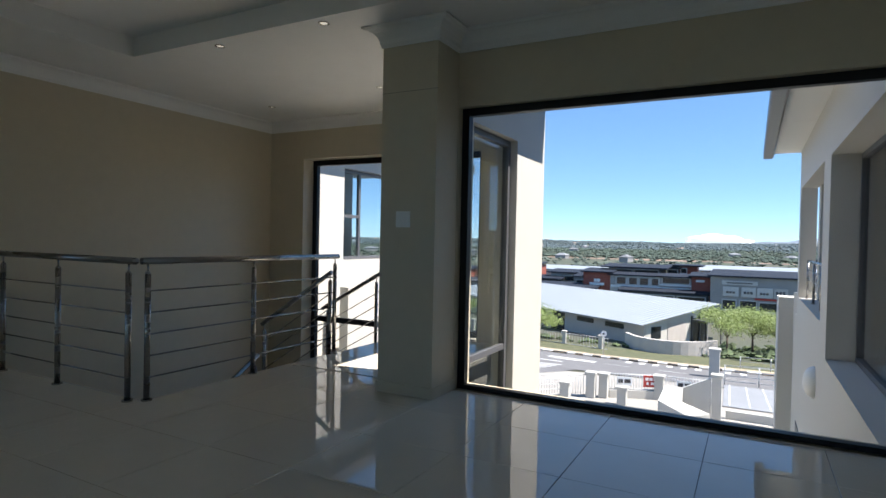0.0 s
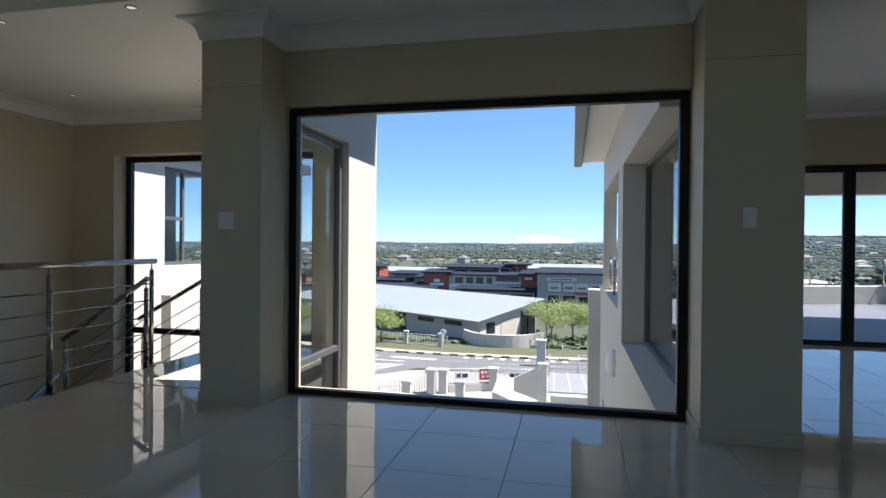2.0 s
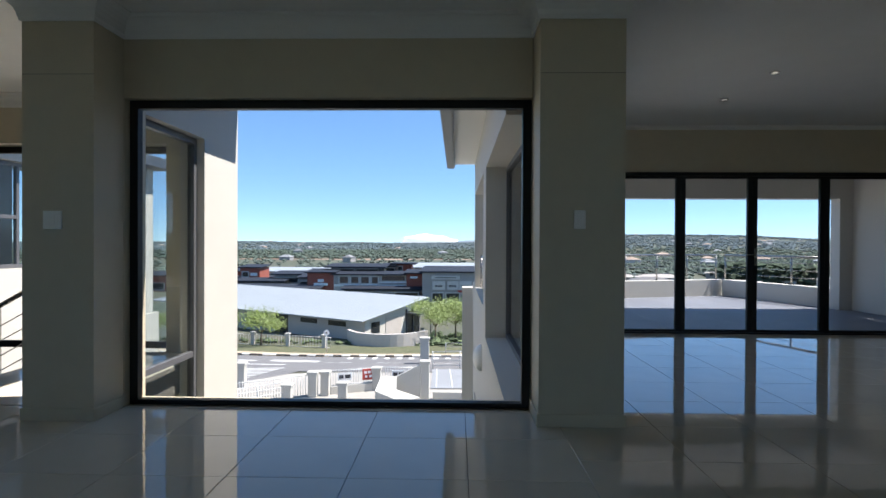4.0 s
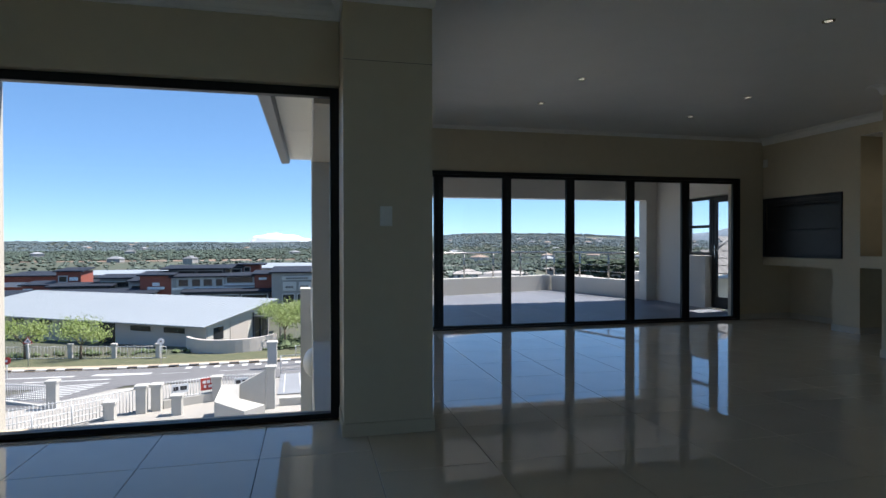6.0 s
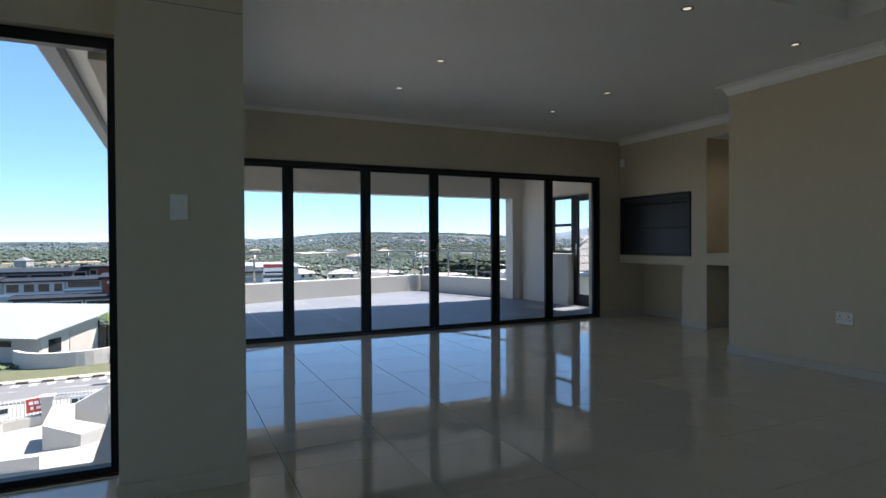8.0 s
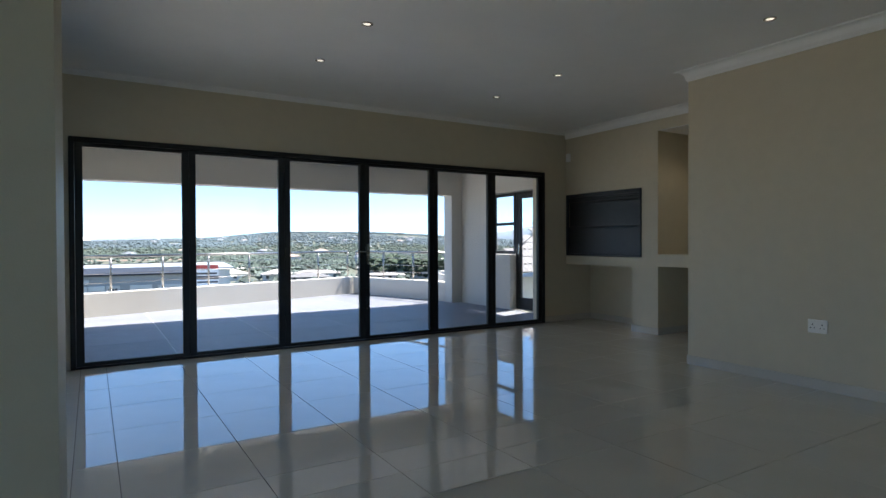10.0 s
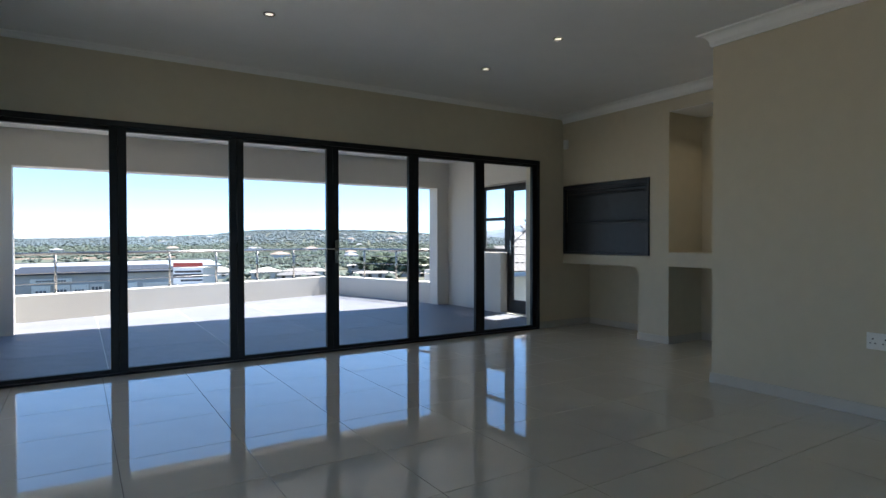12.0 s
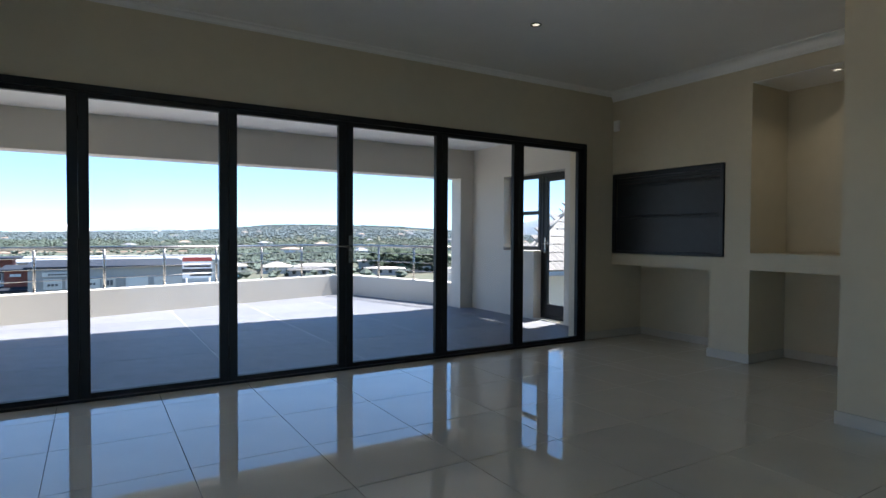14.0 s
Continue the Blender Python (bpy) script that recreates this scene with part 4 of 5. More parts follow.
# curved sign wall in front of the hall
bm = bmesh.new()
prev = None
for i in range(17):
    a = radians(205 + 130 * i / 16)
    cx, cy = -7.6, 69.8
    zz = land(-7.6, 62)
    ring = [bm.verts.new((cx + r * math.cos(a) * 1.05, cy + r * math.sin(a) * 1.25, z)) for r, z in ((5.0, zz - 0.3), (5.0, zz + 1.35), (4.6, zz + 1.35), (4.6, zz - 0.3))]
    if prev:
        for k in range(4):
            bm.faces.new((prev[k], prev[(k + 1) % 4], ring[(k + 1) % 4], ring[k]))
    prev = ring
wall_curved = tagged(mesh_object("curved_wall", bm, M_HALL), "low curved grey garden wall before the hall", "wall")
tent = thing("gazebo_tent", "white peaked gazebo tent", "tent", at=(-4.2, 82, land(-4.2, 82)))
bm = bmesh.new()
z = land(-4.2, 82)
apex = bm.verts.new((-4.2, 82, z + 3.4))
ring = [bm.verts.new((-4.2 + a, 82 + b, z + 2.3)) for a, b in ((-1.3, -1.3), (1.3, -1.3), (1.3, 1.3), (-1.3, 1.3))]
low = [bm.verts.new((q.co.x, q.co.y, z + 2.05)) for q in ring]
for i in range(4):
    bm.faces.new((ring[i], ring[(i + 1) % 4], apex)), bm.faces.new((low[i], low[(i + 1) % 4], ring[(i + 1) % 4], ring[i]))
part("canopy", bm, M_SIGN_WHITE, tent)
for a, b in ((-1.25, -1.25), (1.25, -1.25), (1.25, 1.25), (-1.25, 1.25)):
    bm = bmesh.new()
    tube(bm, (-4.2 + a, 82 + b, z), (-4.2 + a, 82 + b, z + 2.2), 0.04, 8)
    part("leg", bm, M_FENCE, tent)


# ---- the shopping centre ----
M_BRICK_RED = material("red_facade", (0.27, 0.075, 0.05), 0.75, vary=0.1, scale=0.6)
M_FACADE = material("grey_facade", (0.30, 0.29, 0.28), 0.7, vary=0.08, scale=0.4, stain=0.08)
M_FACADE_LIGHT = material("light_facade", (0.52, 0.50, 0.47), 0.7, vary=0.06, scale=0.4)
M_ROOF_DARK = material("dark_roof_sheet", (0.022, 0.028, 0.040), 0.8, vary=0.15, scale=0.3, spec=0.2)


def shop(label, x, y, w, d, h, wall, roof, windows=(), signs=(), turn=0, overhang=0.6, rise=0.5, prints=()):
    z = land(x, y)
    t = Matrix.Translation((x, y, z)) @ Matrix.Rotation(radians(turn), 4, "Z")
    e = thing("shop_building", label, "building", "shopping centre", at=(x, y, z))
    bm = bmesh.new()
    box(bm, 0, 0, -2, w, d, h, t)
    part("wall", bm, wall, e)
    bm = bmesh.new()
    q = [bm.verts.new(t @ Vector(p)) for p in ((-overhang, -overhang, h), (w + overhang, -overhang, h), (w + overhang, d, h + rise), (-overhang, d, h + rise),
                                              (-overhang, -overhang, h + 0.3), (w + overhang, -overhang, h + 0.3), (w + overhang, d, h + rise + 0.3), (-overhang, d, h + rise + 0.3))]
    for f in ((0, 3, 2, 1), (4, 5, 6, 7), (0, 1, 5, 4), (1, 2, 6, 5), (2, 3, 7, 6), (3, 0, 4, 7)):
        bm.faces.new([q[k] for k in f])
    part("roof", bm, roof, e)
    for u0, u1, v0, v1 in windows:
        bm = bmesh.new()
        box(bm, u0, -0.12, v0, u1, 0.1, v1, t)
        ob = part("window", bm, M_SHOP_GLASS, e)
        bm = bmesh.new()
        for a, b, c, dd in ((u0 - 0.2, v0 - 0.2, u1 + 0.2, v0), (u0 - 0.2, v1, u1 + 0.2, v1 + 0.2), (u0 - 0.2, v0, u0, v1), (u1, v0, u1 + 0.2, v1)):
            box(bm, a, -0.2, b, c, 0.0, dd, t)
        part("window_frame", bm, M_FACADE_LIGHT, e)
    for u0, u1, v0, v1, m in signs:
        bm = bmesh.new()
        box(bm, u0, -0.3, v0, u1, 0.0, v1, t)
        part("shop_sign", bm, m, e)
    for u0, u1, v0, v1 in prints:
        bm = bmesh.new()
        n = max(3, int((u1 - u0) / 0.45))
        for i in range(n):
            a = u0 + (u1 - u0) * i / n
            box(bm, a, -0.36, v0, a + (u1 - u0) / n * 0.72, -0.31, v1, t)
        part("print_bar", bm, M_STEEL_DARK, e)
    return e


shop("red shop block with a plain white sign", -35.6, 138, 6.4, 8, 6.1, M_BRICK_RED, M_ROOF_DARK, (), ((2.6, 4.0, 3.9, 4.6, M_SIGN_WHITE), (1.6, 5.0, 3.1, 3.7, M_SIGN_WHITE)))
shop("grey shop building with a row of square windows", -29.2, 138, 11.0, 5, 5.6, M_FACADE_LIGHT, M_ROOF_DARK, ((1.5, 3.5, 3.7, 5.2), (4.3, 6.0, 3.7, 5.2), (6.7, 8.5, 3.7, 5.2), (9.3, 10.7, 3.7, 5.2)), ((0.2, 11.0, 2.9, 3.4, M_SIGN_WHITE), (0.1, 1.0, 3.4, 5.5, M_FACADE)))
shop("grey shop front with a long window band", -18.2, 138, 6.7, 5, 5.6, M_FACADE, M_ROOF_DARK, ((0.6, 6.2, 4.3, 5.5),), ((0.0, 6.7, 3.75, 4.05, M_SIGN_WHITE), (0.0, 6.7, 2.9, 3.3, M_SIGN_WHITE)))
shop("dark upper storey under a thin wide roof", -31.0, 144, 12.2, 9, 7.3, M_STEEL_DARK, M_ROOF_DARK, ((0.5, 5.6, 5.9, 6.9), (6.2, 11.6, 5.9, 6.9)), (), 0, 1.6)
shop("low dark arcade roof before the shops", -26.0, 134.5, 18.0, 3.2, 2.3, M_STEEL_DARK, M_ROOF_DARK, ((0.6, 5.4, 0.2, 1.7), (6.2, 11.2, 0.2, 1.7), (12, 17.4, 0.2, 1.7)), ())
shop("red shop block beside the arcade", -11.5, 137, 3.9, 8, 6.0, M_BRICK_RED, M_ROOF_DARK, ((0.4, 3.4, 0.6, 1.8),), ((0.9, 2.6, 4.9, 5.4, M_SIGN_WHITE), (0.0, 3.9, 2.2, 2.5, M_SIGN_WHITE)))
shop("red tower block with a dark flat roof", -15.6, 152, 4.0, 6, 8.0, M_BRICK_RED, M_ROOF_DARK, ((0.4, 1.6, 6.4, 7.4),), (), 0, 1.4, 0.1)
shop("dark glazed block beside the tower", -18.4, 151, 2.7, 6, 7.4, M_STEEL_DARK, M_ROOF_DARK, ((0.3, 2.4, 5.6, 7.0),), ())
shop("grey shop building with plain pale signs", -7.2, 128, 26, 20, 6.6, M_FACADE, M_ROOF_DARK, ((2.3, 4.6, 0.2, 2.0), (5.4, 8.2, 0.2, 2.0), (8.8, 13.4, 0.2, 1.8), (15, 19, 0.2, 1.8), (20, 25, 0.2, 1.8)),
     ((2.1, 8.4, 5.1, 5.9, M_FACADE_LIGHT), (2.3, 5.1, 2.8, 4.7, M_FACADE_LIGHT), (5.6, 8.1, 2.8, 4.7, M_FACADE_LIGHT), (8.3, 11.0, 2.8, 4.7, M_FACADE_LIGHT), (11.2, 13.5, 2.8, 4.7, M_HALL), (15.2, 19, 2.8, 4.7, M_FACADE_LIGHT), (20, 25, 2.9, 4.6, M_HALL), (7.9, 14.6, 2.3, 2.65, M_RED)),
     prints=((2.9, 4.6, 3.4, 3.8), (6.0, 7.7, 3.4, 3.9), (8.8, 10.4, 3.4, 3.8), (11.5, 13.2, 3.2, 4.2), (3.0, 7.6, 5.35, 5.65)))
shop("long store with a white metal roof behind the centre", -12.0, 166, 46, 14, 6.6, M_FACADE_LIGHT, M_METAL_ROOF, (), (), 0, 0.8, 0.9)
shop("dark canopy roof among the shops", -56.0, 146, 11.6, 6, 3.6, M_STEEL_DARK, M_ROOF_DARK, ((0.6, 10.8, 0.4, 2.6),), (), 0, 1.0)
shop("grey shop with a stepped dark roof", -47.4, 150, 9.8, 8, 5.2, M_FACADE, M_ROOF_DARK, ((0.6, 3.2, 3.2, 4.4), (3.8, 6.2, 3.2, 4.4), (6.8, 9.2, 3.2, 4.4)), (), 0, 1.0)
shop("grey link building behind the red block", -39.0, 143, 4.0, 6, 4.6, M_FACADE, M_ROOF_DARK, ((0.4, 3.4, 2.6, 3.8),), ())
shop("long low dark-roofed arcade", -66, 133, 34, 8, 2.6, M_FACADE, M_ROOF_DARK, ((2, 14, 0.4, 1.7), (16, 32, 0.4, 1.7)), ())
shop("low red shop wall with a brick head", -64, 151, 8, 8, 3.8, M_BRICK_RED, M_ROOF_DARK, ((1, 6, 0.6, 2.2),), ((0.4, 2.2, 2.6, 3.2, M_SIGN_WHITE),))
shop("red brick shop block at the corner", -57.6, 153, 5.2, 8, 6.9, M_BRICK_RED, M_ROOF_DARK, ((0.6, 2.2, 4.6, 5.8),), ((2.8, 4.6, 4.8, 5.6, M_SIGN_WHITE),))
shop("red brick shop at the road", -76, 168, 14, 16, 5.4, M_BRICK_RED, M_ROOF_DARK, (), ((1, 6, 2.8, 4.0, M_SIGN_WHITE),))
shop("red brick shop at the road", -94, 160, 16, 16, 4.4, M_BRICK_RED, M_ROOF_DARK, ((2, 12, 0.6, 2.4),), ())
shop("long store with a pale metal roof", -64, 176, 30, 20, 5.0, M_FACADE_LIGHT, M_METAL_ROOF, (), ())

# bill board by the terrace view
board("bill_board", "white bill board with a red head and dark bars", 11.15, 62.0, -2.95, 2.6, 2.0,
      (M_SIGN_WHITE, (0.0, 0.80, 1.0, 1.0, M_RED), (0.05, 0.52, 0.95, 0.62, M_DARK), (0.0, 0.28, 1.0, 0.46, M_DARK), (0.25, 0.10, 0.98, 0.20, M_DARK)), -8)
bm = bmesh.new()
for dx in (-1.0, 1.0):
    tube(bm, (11.2 + dx, 62.1 - dx * 0.14, land(11.2, 62.0) - 0.3), (11.2 + dx, 62.1 - dx * 0.14, -1.7), 0.09, 8)
tagged(mesh_object("bill_board_posts", bm, M_FENCE), "two steel posts behind the bill board", "post")


# ---- houses beyond the terrace ----
M_CLAY = material("pale_roof_tile", (0.36, 0.33, 0.30), 0.8, vary=0.12, scale=0.6)


def house(label, x, y, w, d, h, peak, wall, roof, turn=0, rows=1):
    z = land(x, y)
    t = Matrix.Translation((x, y, z)) @ Matrix.Rotation(radians(turn), 4, "Z")
    e = thing("house", label, "house", "houses beyond the terrace", at=(x, y, z))
    bm = bmesh.new()
    box(bm, -w / 2, -d / 2, -1.0, w / 2, d / 2, h, t)
    part("wall", bm, wall, e)
    bm = bmesh.new()
    o, r = 0.5, max(w / 2 - d / 2, 0.3)
    low = [bm.verts.new(t @ Vector(p)) for p in ((-w / 2 - o, -d / 2 - o, h), (w / 2 + o, -d / 2 - o, h), (w / 2 + o, d / 2 + o, h), (-w / 2 - o, d / 2 + o, h))]
    top = [bm.verts.new(t @ Vector(p)) for p in ((-r, 0, h + peak), (r, 0, h + peak))]
    bm.faces.new((low[0], low[1], top[1], top[0])), bm.faces.new((low[1], low[2], top[1]))
    bm.faces.new((low[2], low[3], top[0], top[1])), bm.faces.new((low[3], low[0], top[0])), bm.faces.new(low[::-1])
    part("roof", bm, roof, e)
    n = max(2, int(w / 3))
    for k in range(rows):
        for i in range(n):
            u = -w / 2 + w * (i + 0.5) / n
            bm = bmesh.new()
            box(bm, u - 0.6, -d / 2 - 0.05, 0.9 + 2.6 * k, u + 0.6, -d / 2 + 0.1, 2.1 + 2.6 * k, t)
            part("window", bm, M_SHOP_GLASS, e)


house("white house with a pale hipped roof", 61.8, 220, 11, 9, 2.5, 1.7, M_FACADE_LIGHT, M_CLAY, -14)
house("long white house with a low pale roof", 78, 222, 17, 9, 2.4, 1.1, M_FACADE_LIGHT, M_CLAY, -18)
house("white house with a pale hipped roof", 47, 232, 12, 9, 2.6, 1.6, M_FACADE_LIGHT, M_CLAY, -8)
house("brown two-storey house with small windows", 96.5, 214, 8, 8, 4.4, 0.5, M_FACADE, M_CLAY, -24, 2)
house("low grey house with a flat pale roof", 92, 190, 14, 8, 2.4, 0.6, M_FACADE, M_CLAY, -22)
house("low house with a brown roof", 66, 196, 13, 9, 2.3, 1.2, M_FACADE, M_ROOF, -16)
house("white house with a grey hipped roof", 112, 204, 12, 9, 2.6, 1.5, M_FACADE_LIGHT, M_ROOF, -26)

# ---- trees ----
M_LEAF = material("leaves_light", (0.19, 0.25, 0.06), 0.6, vary=0.3, scale=2, island=0.35)
M_HEDGE = material("hedge_leaves", (0.085, 0.115, 0.05), 0.9, vary=0.3, scale=2, island=0.4)
# far leaf tones paled towards blue: distance haze put into the colour
M_LEAF_DARK = material("leaves_far_haze_tint", (0.078, 0.102, 0.082), 0.95, vary=0.3, scale=0.05, island=0.4)
M_LEAF_HAZE_TINT = material("leaves_haze_tint", (0.085, 0.116, 0.125), 0.95, vary=0.15, scale=0.05, island=0.22)
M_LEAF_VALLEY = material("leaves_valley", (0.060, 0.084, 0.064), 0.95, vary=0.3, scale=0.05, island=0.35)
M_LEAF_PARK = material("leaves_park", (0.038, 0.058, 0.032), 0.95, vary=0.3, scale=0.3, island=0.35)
M_BARK = material("bark", (0.12, 0.09, 0.065), 0.9, vary=0.2, scale=6)


def tree(x, y, h, spread, seed, leaves=900, mat=None):
    rng = random.Random(seed)
    z = land(x, y)
    e = thing("tree", "leafy light green street tree", "tree", "street trees", at=(x, y, z))
    bm = bmesh.new()
    fork = Vector((x + rng.uniform(-0.1, 0.1), y, z + h * 0.38))
    tube(bm, (x, y, z - 0.2), fork, 0.14, 8, 0.09)
    tips = []
    for i in range(7):
        a = 6.2832 * i / 7 + rng.uniform(-0.4, 0.4)
        tip = fork + Vector((math.cos(a) * spread * rng.uniform(0.35, 0.8), math.sin(a) * spread * rng.uniform(0.35, 0.8), h * rng.uniform(0.18, 0.5)))
        tube(bm, fork, tip, 0.055, 6, 0.015)
        tips.append(tip)
    part("trunk", bm, M_BARK, e)
    verts, faces = [], []
    for i in range(leaves):
        c = rng.choice(tips)
        p = c + Vector((rng.gauss(0, 1), rng.gauss(0, 1), rng.gauss(0, 0.6))) * spread * 0.27
        s = rng.uniform(0.05, 0.12)
        u = Vector((rng.gauss(0, 1), rng.gauss(0, 1), rng.gauss(0, 1))).normalized()
        w_ = u.orthogonal().normalized()
        k = len(verts)
        verts += [p - u * s, p + w_ * s * 0.5, p + u * s, p - w_ * s * 0.5]
        faces.append((k, k + 1, k + 2, k + 3))
    data = bpy.data.meshes.new("crown")
    data.from_pydata(verts, [], faces)
    data.materials.append(mat or M_LEAF)
    c = new("crown", data)
    c.parent = e
    c.matrix_parent_inverse = e.matrix_world.inverted()
    return e


for k, (x, y, h, s) in enumerate(((-2.0, 68, 4.8, 2.6), (0.4, 71, 5.0, 2.7), (3.0, 69, 4.6, 2.6), (5.8, 72, 5.0, 2.8), (8.5, 70, 4.8, 2.6), (12.5, 72, 5.2, 2.8), (-21.5, 64.0, 3.9, 2.3), (-27.0, 65.5, 4.0, 2.4), (-33, 66.5, 4.0, 2.4))):
    tree(x, y, h, s, 40 + k, 6000 if x > -10 else 3600)


def clumps(name, label, count, place, mat, seed, sizes, lift=0.0):
    """Very many far trees as uneven clumps in one mesh."""
    rng = random.Random(seed)
    base = [(0, 0, 1.0), (0.85, 0.1, 0.45), (0.2, 0.9, 0.5), (-0.8, 0.3, 0.4), (-0.35, -0.85, 0.5), (0.5, -0.75, 0.4), (0, 0, -0.1)]
    tris = [(0, 1, 2), (0, 2, 3), (0, 3, 4), (0, 4, 5), (0, 5, 1), (6, 2, 1), (6, 3, 2), (6, 4, 3), (6, 5, 4), (6, 1, 5)]
    verts, faces = [], []
    for _ in range(count):
        x, y = place(rng)
        z = land(x, y) + rng.random() * lift
        s = rng.uniform(*sizes)
        for _ in range(3):
            ox, oy, oz = rng.uniform(-0.7, 0.7) * s, rng.uniform(-0.7, 0.7) * s, rng.uniform(-0.1, 0.35) * s
            r = s * rng.uniform(0.5, 0.9)
            a = rng.uniform(0, 6.28)
            k = len(verts)
            for u, v, w_ in base:
                f = rng.uniform(0.75, 1.25)
                verts.append((x + ox + r * f * (u * math.cos(a) - v * math.sin(a)), y + oy + r * f * (u * math.sin(a) + v * math.cos(a)), z + oz + r * f * w_ * 1.1))
            faces += [(k + p, k + q, k + t) for p, q, t in tris]
    data = bpy.data.meshes.new(name)
    data.from_pydata(verts, [], faces)
    data.materials.append(mat)
    return tagged(new(name, data), label, "trees", kind="stuff")


def fan(lo, hi, power=1.0, az=(-40, 80)):
    def place(rng):
        d = lo + (hi - lo) * rng.random() ** power
        a = radians(rng.uniform(*az))
        return d * math.sin(a), d * math.cos(a)
    return place


# haze over these woods is only in their leaf colour
clumps("far_woods", "distant green trees across the valley, haze in their leaf colour", 22000, fan(1050, 2500, 0.8), M_LEAF_HAZE_TINT, 5, (2.4, 5.2))
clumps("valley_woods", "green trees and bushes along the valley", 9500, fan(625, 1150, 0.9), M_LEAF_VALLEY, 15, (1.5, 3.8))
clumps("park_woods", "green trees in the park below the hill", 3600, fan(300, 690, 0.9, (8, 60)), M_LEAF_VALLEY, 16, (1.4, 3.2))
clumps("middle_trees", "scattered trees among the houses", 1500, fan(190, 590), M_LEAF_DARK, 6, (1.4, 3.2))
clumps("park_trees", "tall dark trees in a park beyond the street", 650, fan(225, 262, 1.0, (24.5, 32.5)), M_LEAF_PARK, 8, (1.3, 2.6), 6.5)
clumps("tree_hedge", "dense green shrubs under the street trees", 160, lambda r: (r.uniform(-3.2, 16), r.uniform(64.5, 74)), M_HEDGE, 17, (0.4, 0.95))
clumps("street_hedge", "low green hedge along the street", 260, lambda r: (lambda x: (x, 65.0 + 0.03 * x + r.uniform(-1, 1) - (x * 0.12 if x < -10 else -1.2)))(r.uniform(-60, 25)), M_HEDGE, 7, (0.25, 0.5))


def far_houses(count):
    """Houses too many and too far to tell apart, as walls and hipped roofs."""
    rng = random.Random(11)
    walls, roofs = [bmesh.new(), bmesh.new()], [bmesh.new(), bmesh.new()]
    for _ in range(count):
        x, y = fan(430, 2100, 0.8)(rng)
        z = land(x, y)
        w, d, h = rng.uniform(8, 18), rng.uniform(7, 12), rng.uniform(2.6, 5.5)
        t = Matrix.Translation((x, y, z)) @ Matrix.Rotation(rng.uniform(0, 3.14), 4, "Z")
        k = 0 if rng.random() < 0.3 else 1
        box(walls[k], -w / 2, -d / 2, -1, w / 2, d / 2, h, t)
        q = [roofs[k].verts.new(t @ Vector(p)) for p in ((-w / 2 - 0.5, -d / 2 - 0.5, h), (w / 2 + 0.5, -d / 2 - 0.5, h), (w / 2 + 0.5, d / 2 + 0.5, h), (-w / 2 - 0.5, d / 2 + 0.5, h), (-w / 5, 0, h + 2.2), (w / 5, 0, h + 2.2))]
        for f in ((0, 1, 5, 4), (1, 2, 5), (2, 3, 4, 5), (3, 0, 4)):
            roofs[k].faces.new([q[i] for i in f])
    for k, (m, r) in enumerate(((M_FACADE_LIGHT, M_TERRACOTTA), (M_FACADE, M_ROOF_GREY))):
        tagged(mesh_object("far_house_walls", walls[k], m), "walls of many small distant houses", "houses", kind="stuff")
        tagged(mesh_object("far_house_roofs", roofs[k], r), "roofs of many small distant houses", "houses", kind="stuff")


M_ROOF_GREY = material("grey_roof", (0.22, 0.23, 0.24), 0.8, vary=0.15, scale=0.1, island=0.3)
M_TERRACOTTA = material("clay_roof", (0.30, 0.225, 0.175), 0.85, vary=0.15, scale=0.1, island=0.2)
far_houses(120)
for k, (x, y, w, d) in enumerate(((-210, 600, 330, 34), (30, 610, 260, 26), (150, 330, 120, 16))):
    strip("bare_earth", [(x - w / 2, y + 12), (x, y), (x + w / 2, y - 10)], d, 0.3, material("red_earth", (0.27, 0.185, 0.135), 0.95, vary=0.15, scale=0.03), "strip of bare reddish earth", "earth")

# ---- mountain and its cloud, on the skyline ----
# blue of distance haze put into the mountain colour
M_MOUNTAIN = material("haze_tinted_mountain", (0.16, 0.20, 0.24), 1.0, vary=0.1, scale=0.002)
for az, w, h in ((3.5, 520, 62), (45, 1100, 155), (56, 700, 60)):
    cx, cy = 4300 * math.sin(radians(az)), 4300 * math.cos(radians(az))
    bm = bmesh.new()
    n, rows = 30, 8
    grid = []
    for j in range(rows):
        for i in range(n):
            u, v = i / (n - 1) * 2 - 1, j / (rows - 1)
            t = Matrix.Rotation(radians(-az), 4, "Z") @ Vector((u * w, (v - 0.5) * 500, 0))
            hh = h * max(0.0, 1 - abs(u) ** 1.6) * math.sin(math.pi * v) * (1 + 0.35 * noise.noise(Vector((u * 3, v * 2, az))))
            grid.append(bm.verts.new((cx + t.x, cy + t.y, -30 + hh + 20)))
    for j in range(rows - 1):
        for i in range(n - 1):
            bm.faces.new((grid[j * n + i], grid[j * n + i + 1], grid[(j + 1) * n + i + 1], grid[(j + 1) * n + i])).smooth = True
    tagged(mesh_object("mountain", bm, M_MOUNTAIN), "low mountain on the skyline, blue haze in its colour", "mountain", kind="structure")

bm = bmesh.new()
bmesh.ops.create_uvsphere(bm, u_segments=40, v_segments=20, radius=1.0)
for v in bm.verts:
    p = v.co.copy()
    k = 1 + 0.25 * noise.noise(p * 2.2) + 0.12 * noise.noise(p * 6)
    v.co = (-200 + 190 * p.x * k, 4150 + 60 * p.y, 26 + (44 - 14 * p.x) * max(p.z, -0.9) * k)
for f in bm.faces:
    f.smooth = True
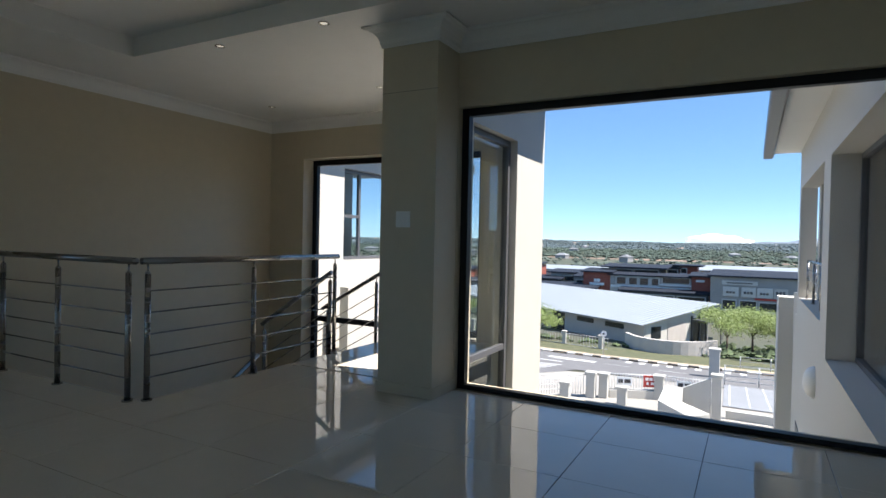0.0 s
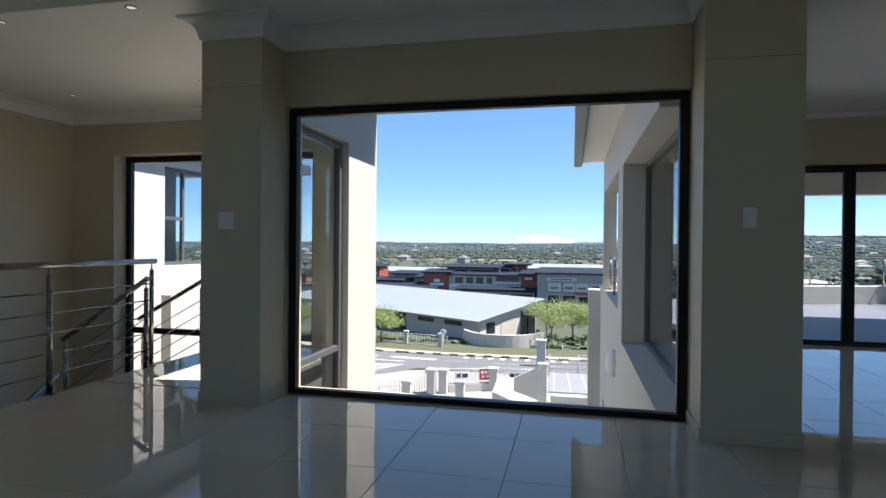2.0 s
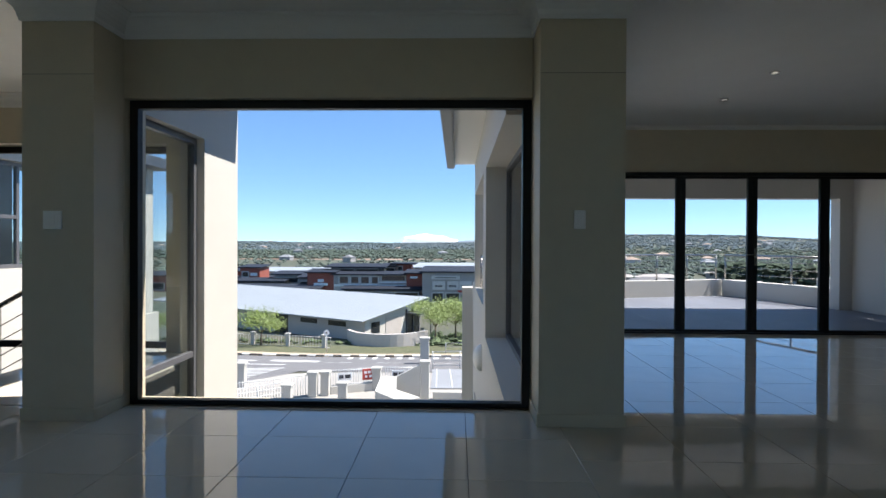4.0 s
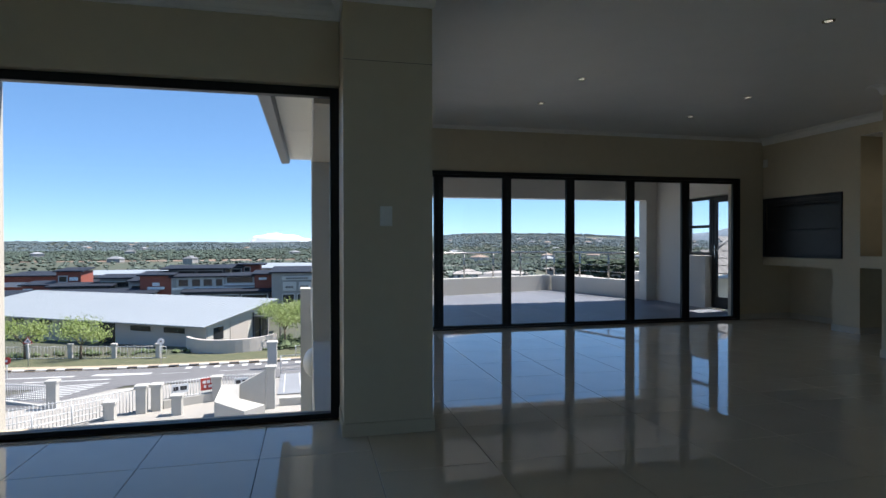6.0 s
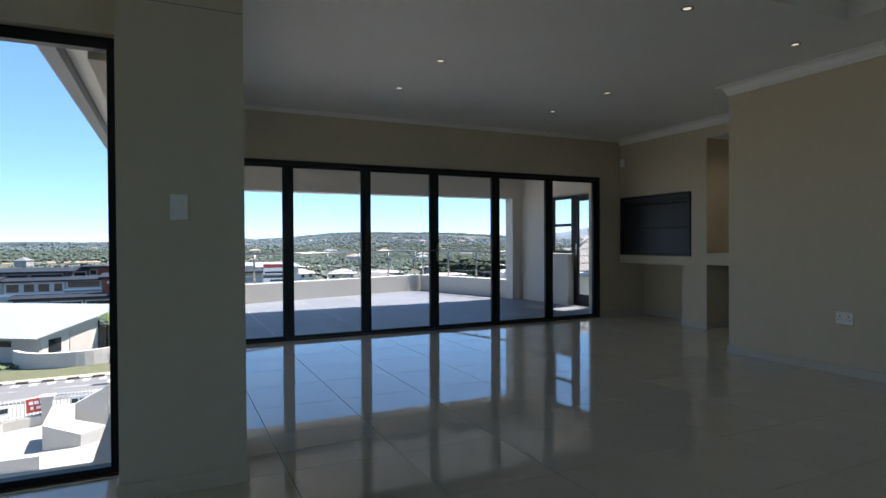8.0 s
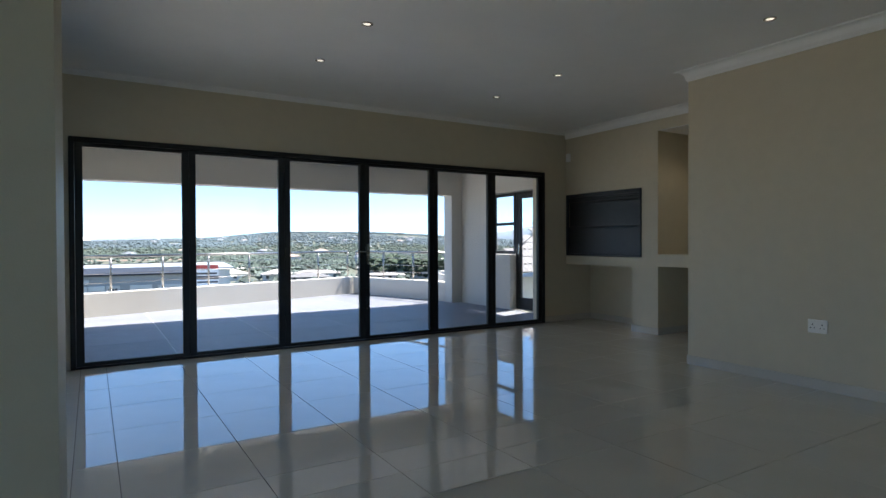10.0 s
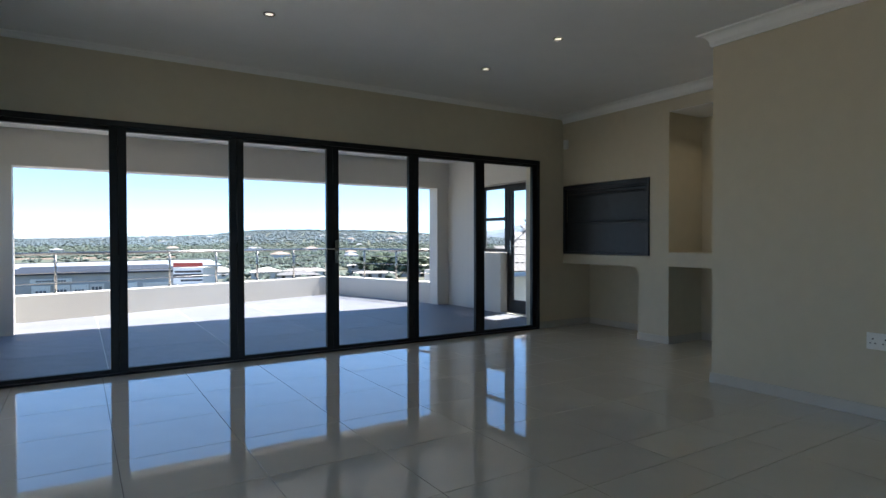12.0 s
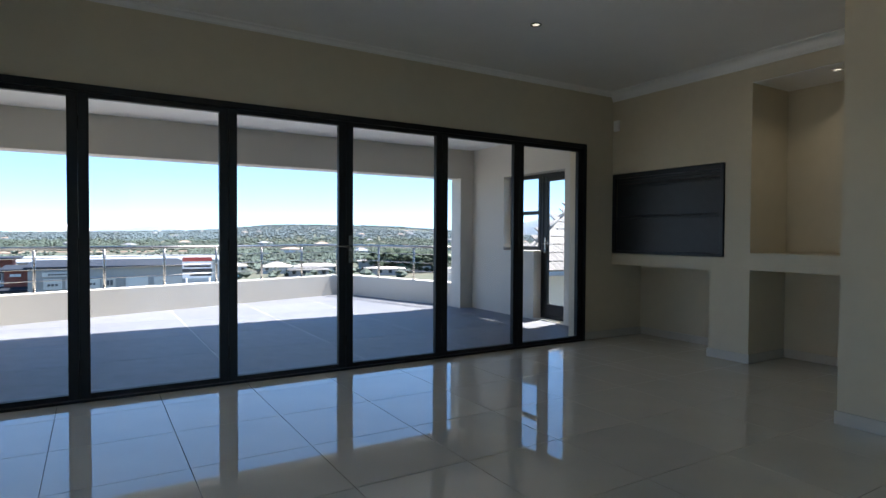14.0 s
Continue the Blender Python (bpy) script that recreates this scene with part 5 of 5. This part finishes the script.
# glow stands for sunlit white; the cloud's near side gets no sun
tagged(mesh_object("cloud", bm, glow_material("cloud_glow", (0.92, 0.97, 1.0), 0.33)), "white self-lit cloud lying on the far mountain", "cloud", kind="structure")

# neighbour's tiled roof beyond the terrace door
roof2 = thing("neighbour_roof", "grey concrete-tiled roof of the next house", "roof", at=(14.0, 14.0, 0.4))
PITCH = math.atan(0.67)
for r in range(16):
    bm = bmesh.new()
    y = 12.4 + 0.27 * r
    start = 10.81 + (y - 13.0) * 1.725
    t = Matrix.Translation((start, y, 0.86 + 0.67 * (y - 13.0))) @ Matrix.Rotation(PITCH - 0.045, 4, "X")
    for k in range(20):
        x = k * 0.33 + 0.12 * (r % 2)
        prism(bm, [(x, 0.0), (x + 0.326, 0.0), (x + 0.326, 0.03), (x + 0.25, 0.044), (x + 0.16, 0.03), (x + 0.08, 0.044), (x, 0.03)], "y", -0.03, 0.36)
    bmesh.ops.transform(bm, matrix=t, verts=bm.verts[:])
    part("tile_course", bm, M_ROOF, roof2)
bm = bmesh.new()
for r in range(10):
    y = 12.3 + 0.45 * r
    a = Vector((10.81 + (y - 13.0) * 1.725, y, 0.91 + 0.67 * (y - 13.0)))
    tube(bm, a, a + Vector((0.80, 0.464, 0.311)), 0.045, 10, 0.04)
part("verge_tile", bm, M_ROOF, roof2)
structure("wall_neighbour", [(11.0, 12.9, BASE, 18.0, 17.0, 0.3)], M_OUT, "plaster wall of the next house", "wall")

# ---- floor and terrace tiles, the nearest as pieces of their own ----
def tile_mesh(name, w, d, h, bevel, mat):
    bm = bmesh.new()
    b = bevel
    lo = [bm.verts.new((x, y, -h)) for x, y in ((0, 0), (w, 0), (w, d), (0, d))]
    mid = [bm.verts.new((x, y, -b)) for x, y in ((0, 0), (w, 0), (w, d), (0, d))]
    hi = [bm.verts.new((x, y, 0)) for x, y in ((b, b), (w - b, b), (w - b, d - b), (b, d - b))]
    for i in range(4):
        j = (i + 1) % 4
        bm.faces.new((lo[i], lo[j], mid[j], mid[i])), bm.faces.new((mid[i], mid[j], hi[j], hi[i]))
    bm.faces.new(hi)
    data = bpy.data.meshes.new(name)
    bm.to_mesh(data)
    bm.free()
    data.materials.append(mat)
    return data


def tiling(name, label, mat, z, h, grid, joint, areas, near, far_mat):
    """Tiles on grids (x0, y0, pitch) inside areas (x0, y0, x1, y1, grid index); those within near are objects, the rest one mesh."""
    top = thing(name, label, "floor tiles", kind="structure", at=(0, 0, z))
    meshes, rest = {}, bmesh.new()
    for ax0, ay0, ax1, ay1, g in areas:
        gx, gy, p = grid[g]
        for i in range(math.floor((ax0 - gx) / p), math.ceil((ax1 - gx) / p)):
            for j in range(math.floor((ay0 - gy) / p), math.ceil((ay1 - gy) / p)):
                x0, x1 = max(ax0, gx + i * p), min(ax1, gx + (i + 1) * p)
                y0, y1 = max(ay0, gy + j * p), min(ay1, gy + (j + 1) * p)
                w, d = x1 - x0 - joint, y1 - y0 - joint
                if w < 0.03 or d < 0.03:
                    continue
                cx, cy = (x0 + x1) / 2, (y0 + y1) / 2
                if near[0] < cx < near[2] and near[1] < cy < near[3]:
                    key = (round(w, 3), round(d, 3))
                    if key not in meshes:
                        meshes[key] = tile_mesh("tile", w, d, h, 0.0012, mat)
                    t = new("tile", meshes[key])
                    t.parent = top
                    t.matrix_parent_inverse = Matrix.Translation((0, 0, -z))
                    t.location = (x0 + joint / 2, y0 + joint / 2, z)
                else:
                    box(rest, x0 + joint / 2, y0 + joint / 2, z - h, x1 - joint / 2, y1 - joint / 2, z)
    if len(rest.verts):
        tagged(part("tile_field", rest, far_mat, top), kind="stuff")
    return top


tiling("floor_tiles", "large polished cream porcelain floor tiles with dark joints", M_TILE, 0.0, 0.011,
       [(-0.08, 3.52, 0.63), (3.07, 5.70, 0.63)], 0.003,
       [(-3.71, -5.3, 1.18, 4.12, 0), (-1.965, 4.12, 1.03, 4.19, 0), (-3.71, 4.42, -2.31, 6.26, 0), (-3.71, 4.12, -2.475, 4.42, 0), (-6.15, -5.3, -3.71, 2.62, 0),
        (1.18, -5.3, 6.69, 4.12, 1), (1.602, 4.12, 6.69, 7.93, 1), (6.69, 5.012, 8.5, 7.96, 1), (1.252, 4.42, 1.602, 7.93, 1)], (-3.8, 0.4, 8.6, 8.0), M_TILE)

tiling("terrace_tiles", "grey stone-look terrace tiles with pale joints", M_TERRACE, -0.015, 0.02, [(1.30, 8.22, 1.20)], 0.008,
       [(1.10, 8.205, 8.10, 12.05, 0)], (1.0, 8.0, 8.2, 12.2), M_TERRACE)
front = thing("terrace_tiles_front", "sunlit grey stone-look tiles at the parapet", "floor tiles", kind="structure", at=(0, 0, -0.015))
for i in range(-1, 6):
    for j in range(3):
        x0, y0 = max(1.10, 1.30 + 1.2 * i), 12.05 + 1.2 * j
        limit_x = 7.86 - (y0 - 11.6) * 0.307
        limit_y = 12.30 + (x0 + 1.2 - 0.9) * 0.335
        x1, y1 = min(1.30 + 1.2 * (i + 1), limit_x + 0.12), min(y0 + 1.2, limit_y + 0.1)
        if x1 - x0 > 0.05 and y1 - y0 > 0.05:
            t = new("tile", tile_mesh("tile", x1 - x0 - 0.011, y1 - y0 - 0.011, 0.02, 0.0012, M_TERRACE))
            t.parent = front
            t.matrix_parent_inverse = Matrix.Translation((0, 0, 0.015))
            t.location = (x0 + 0.0055, y0 + 0.0055, -0.015)
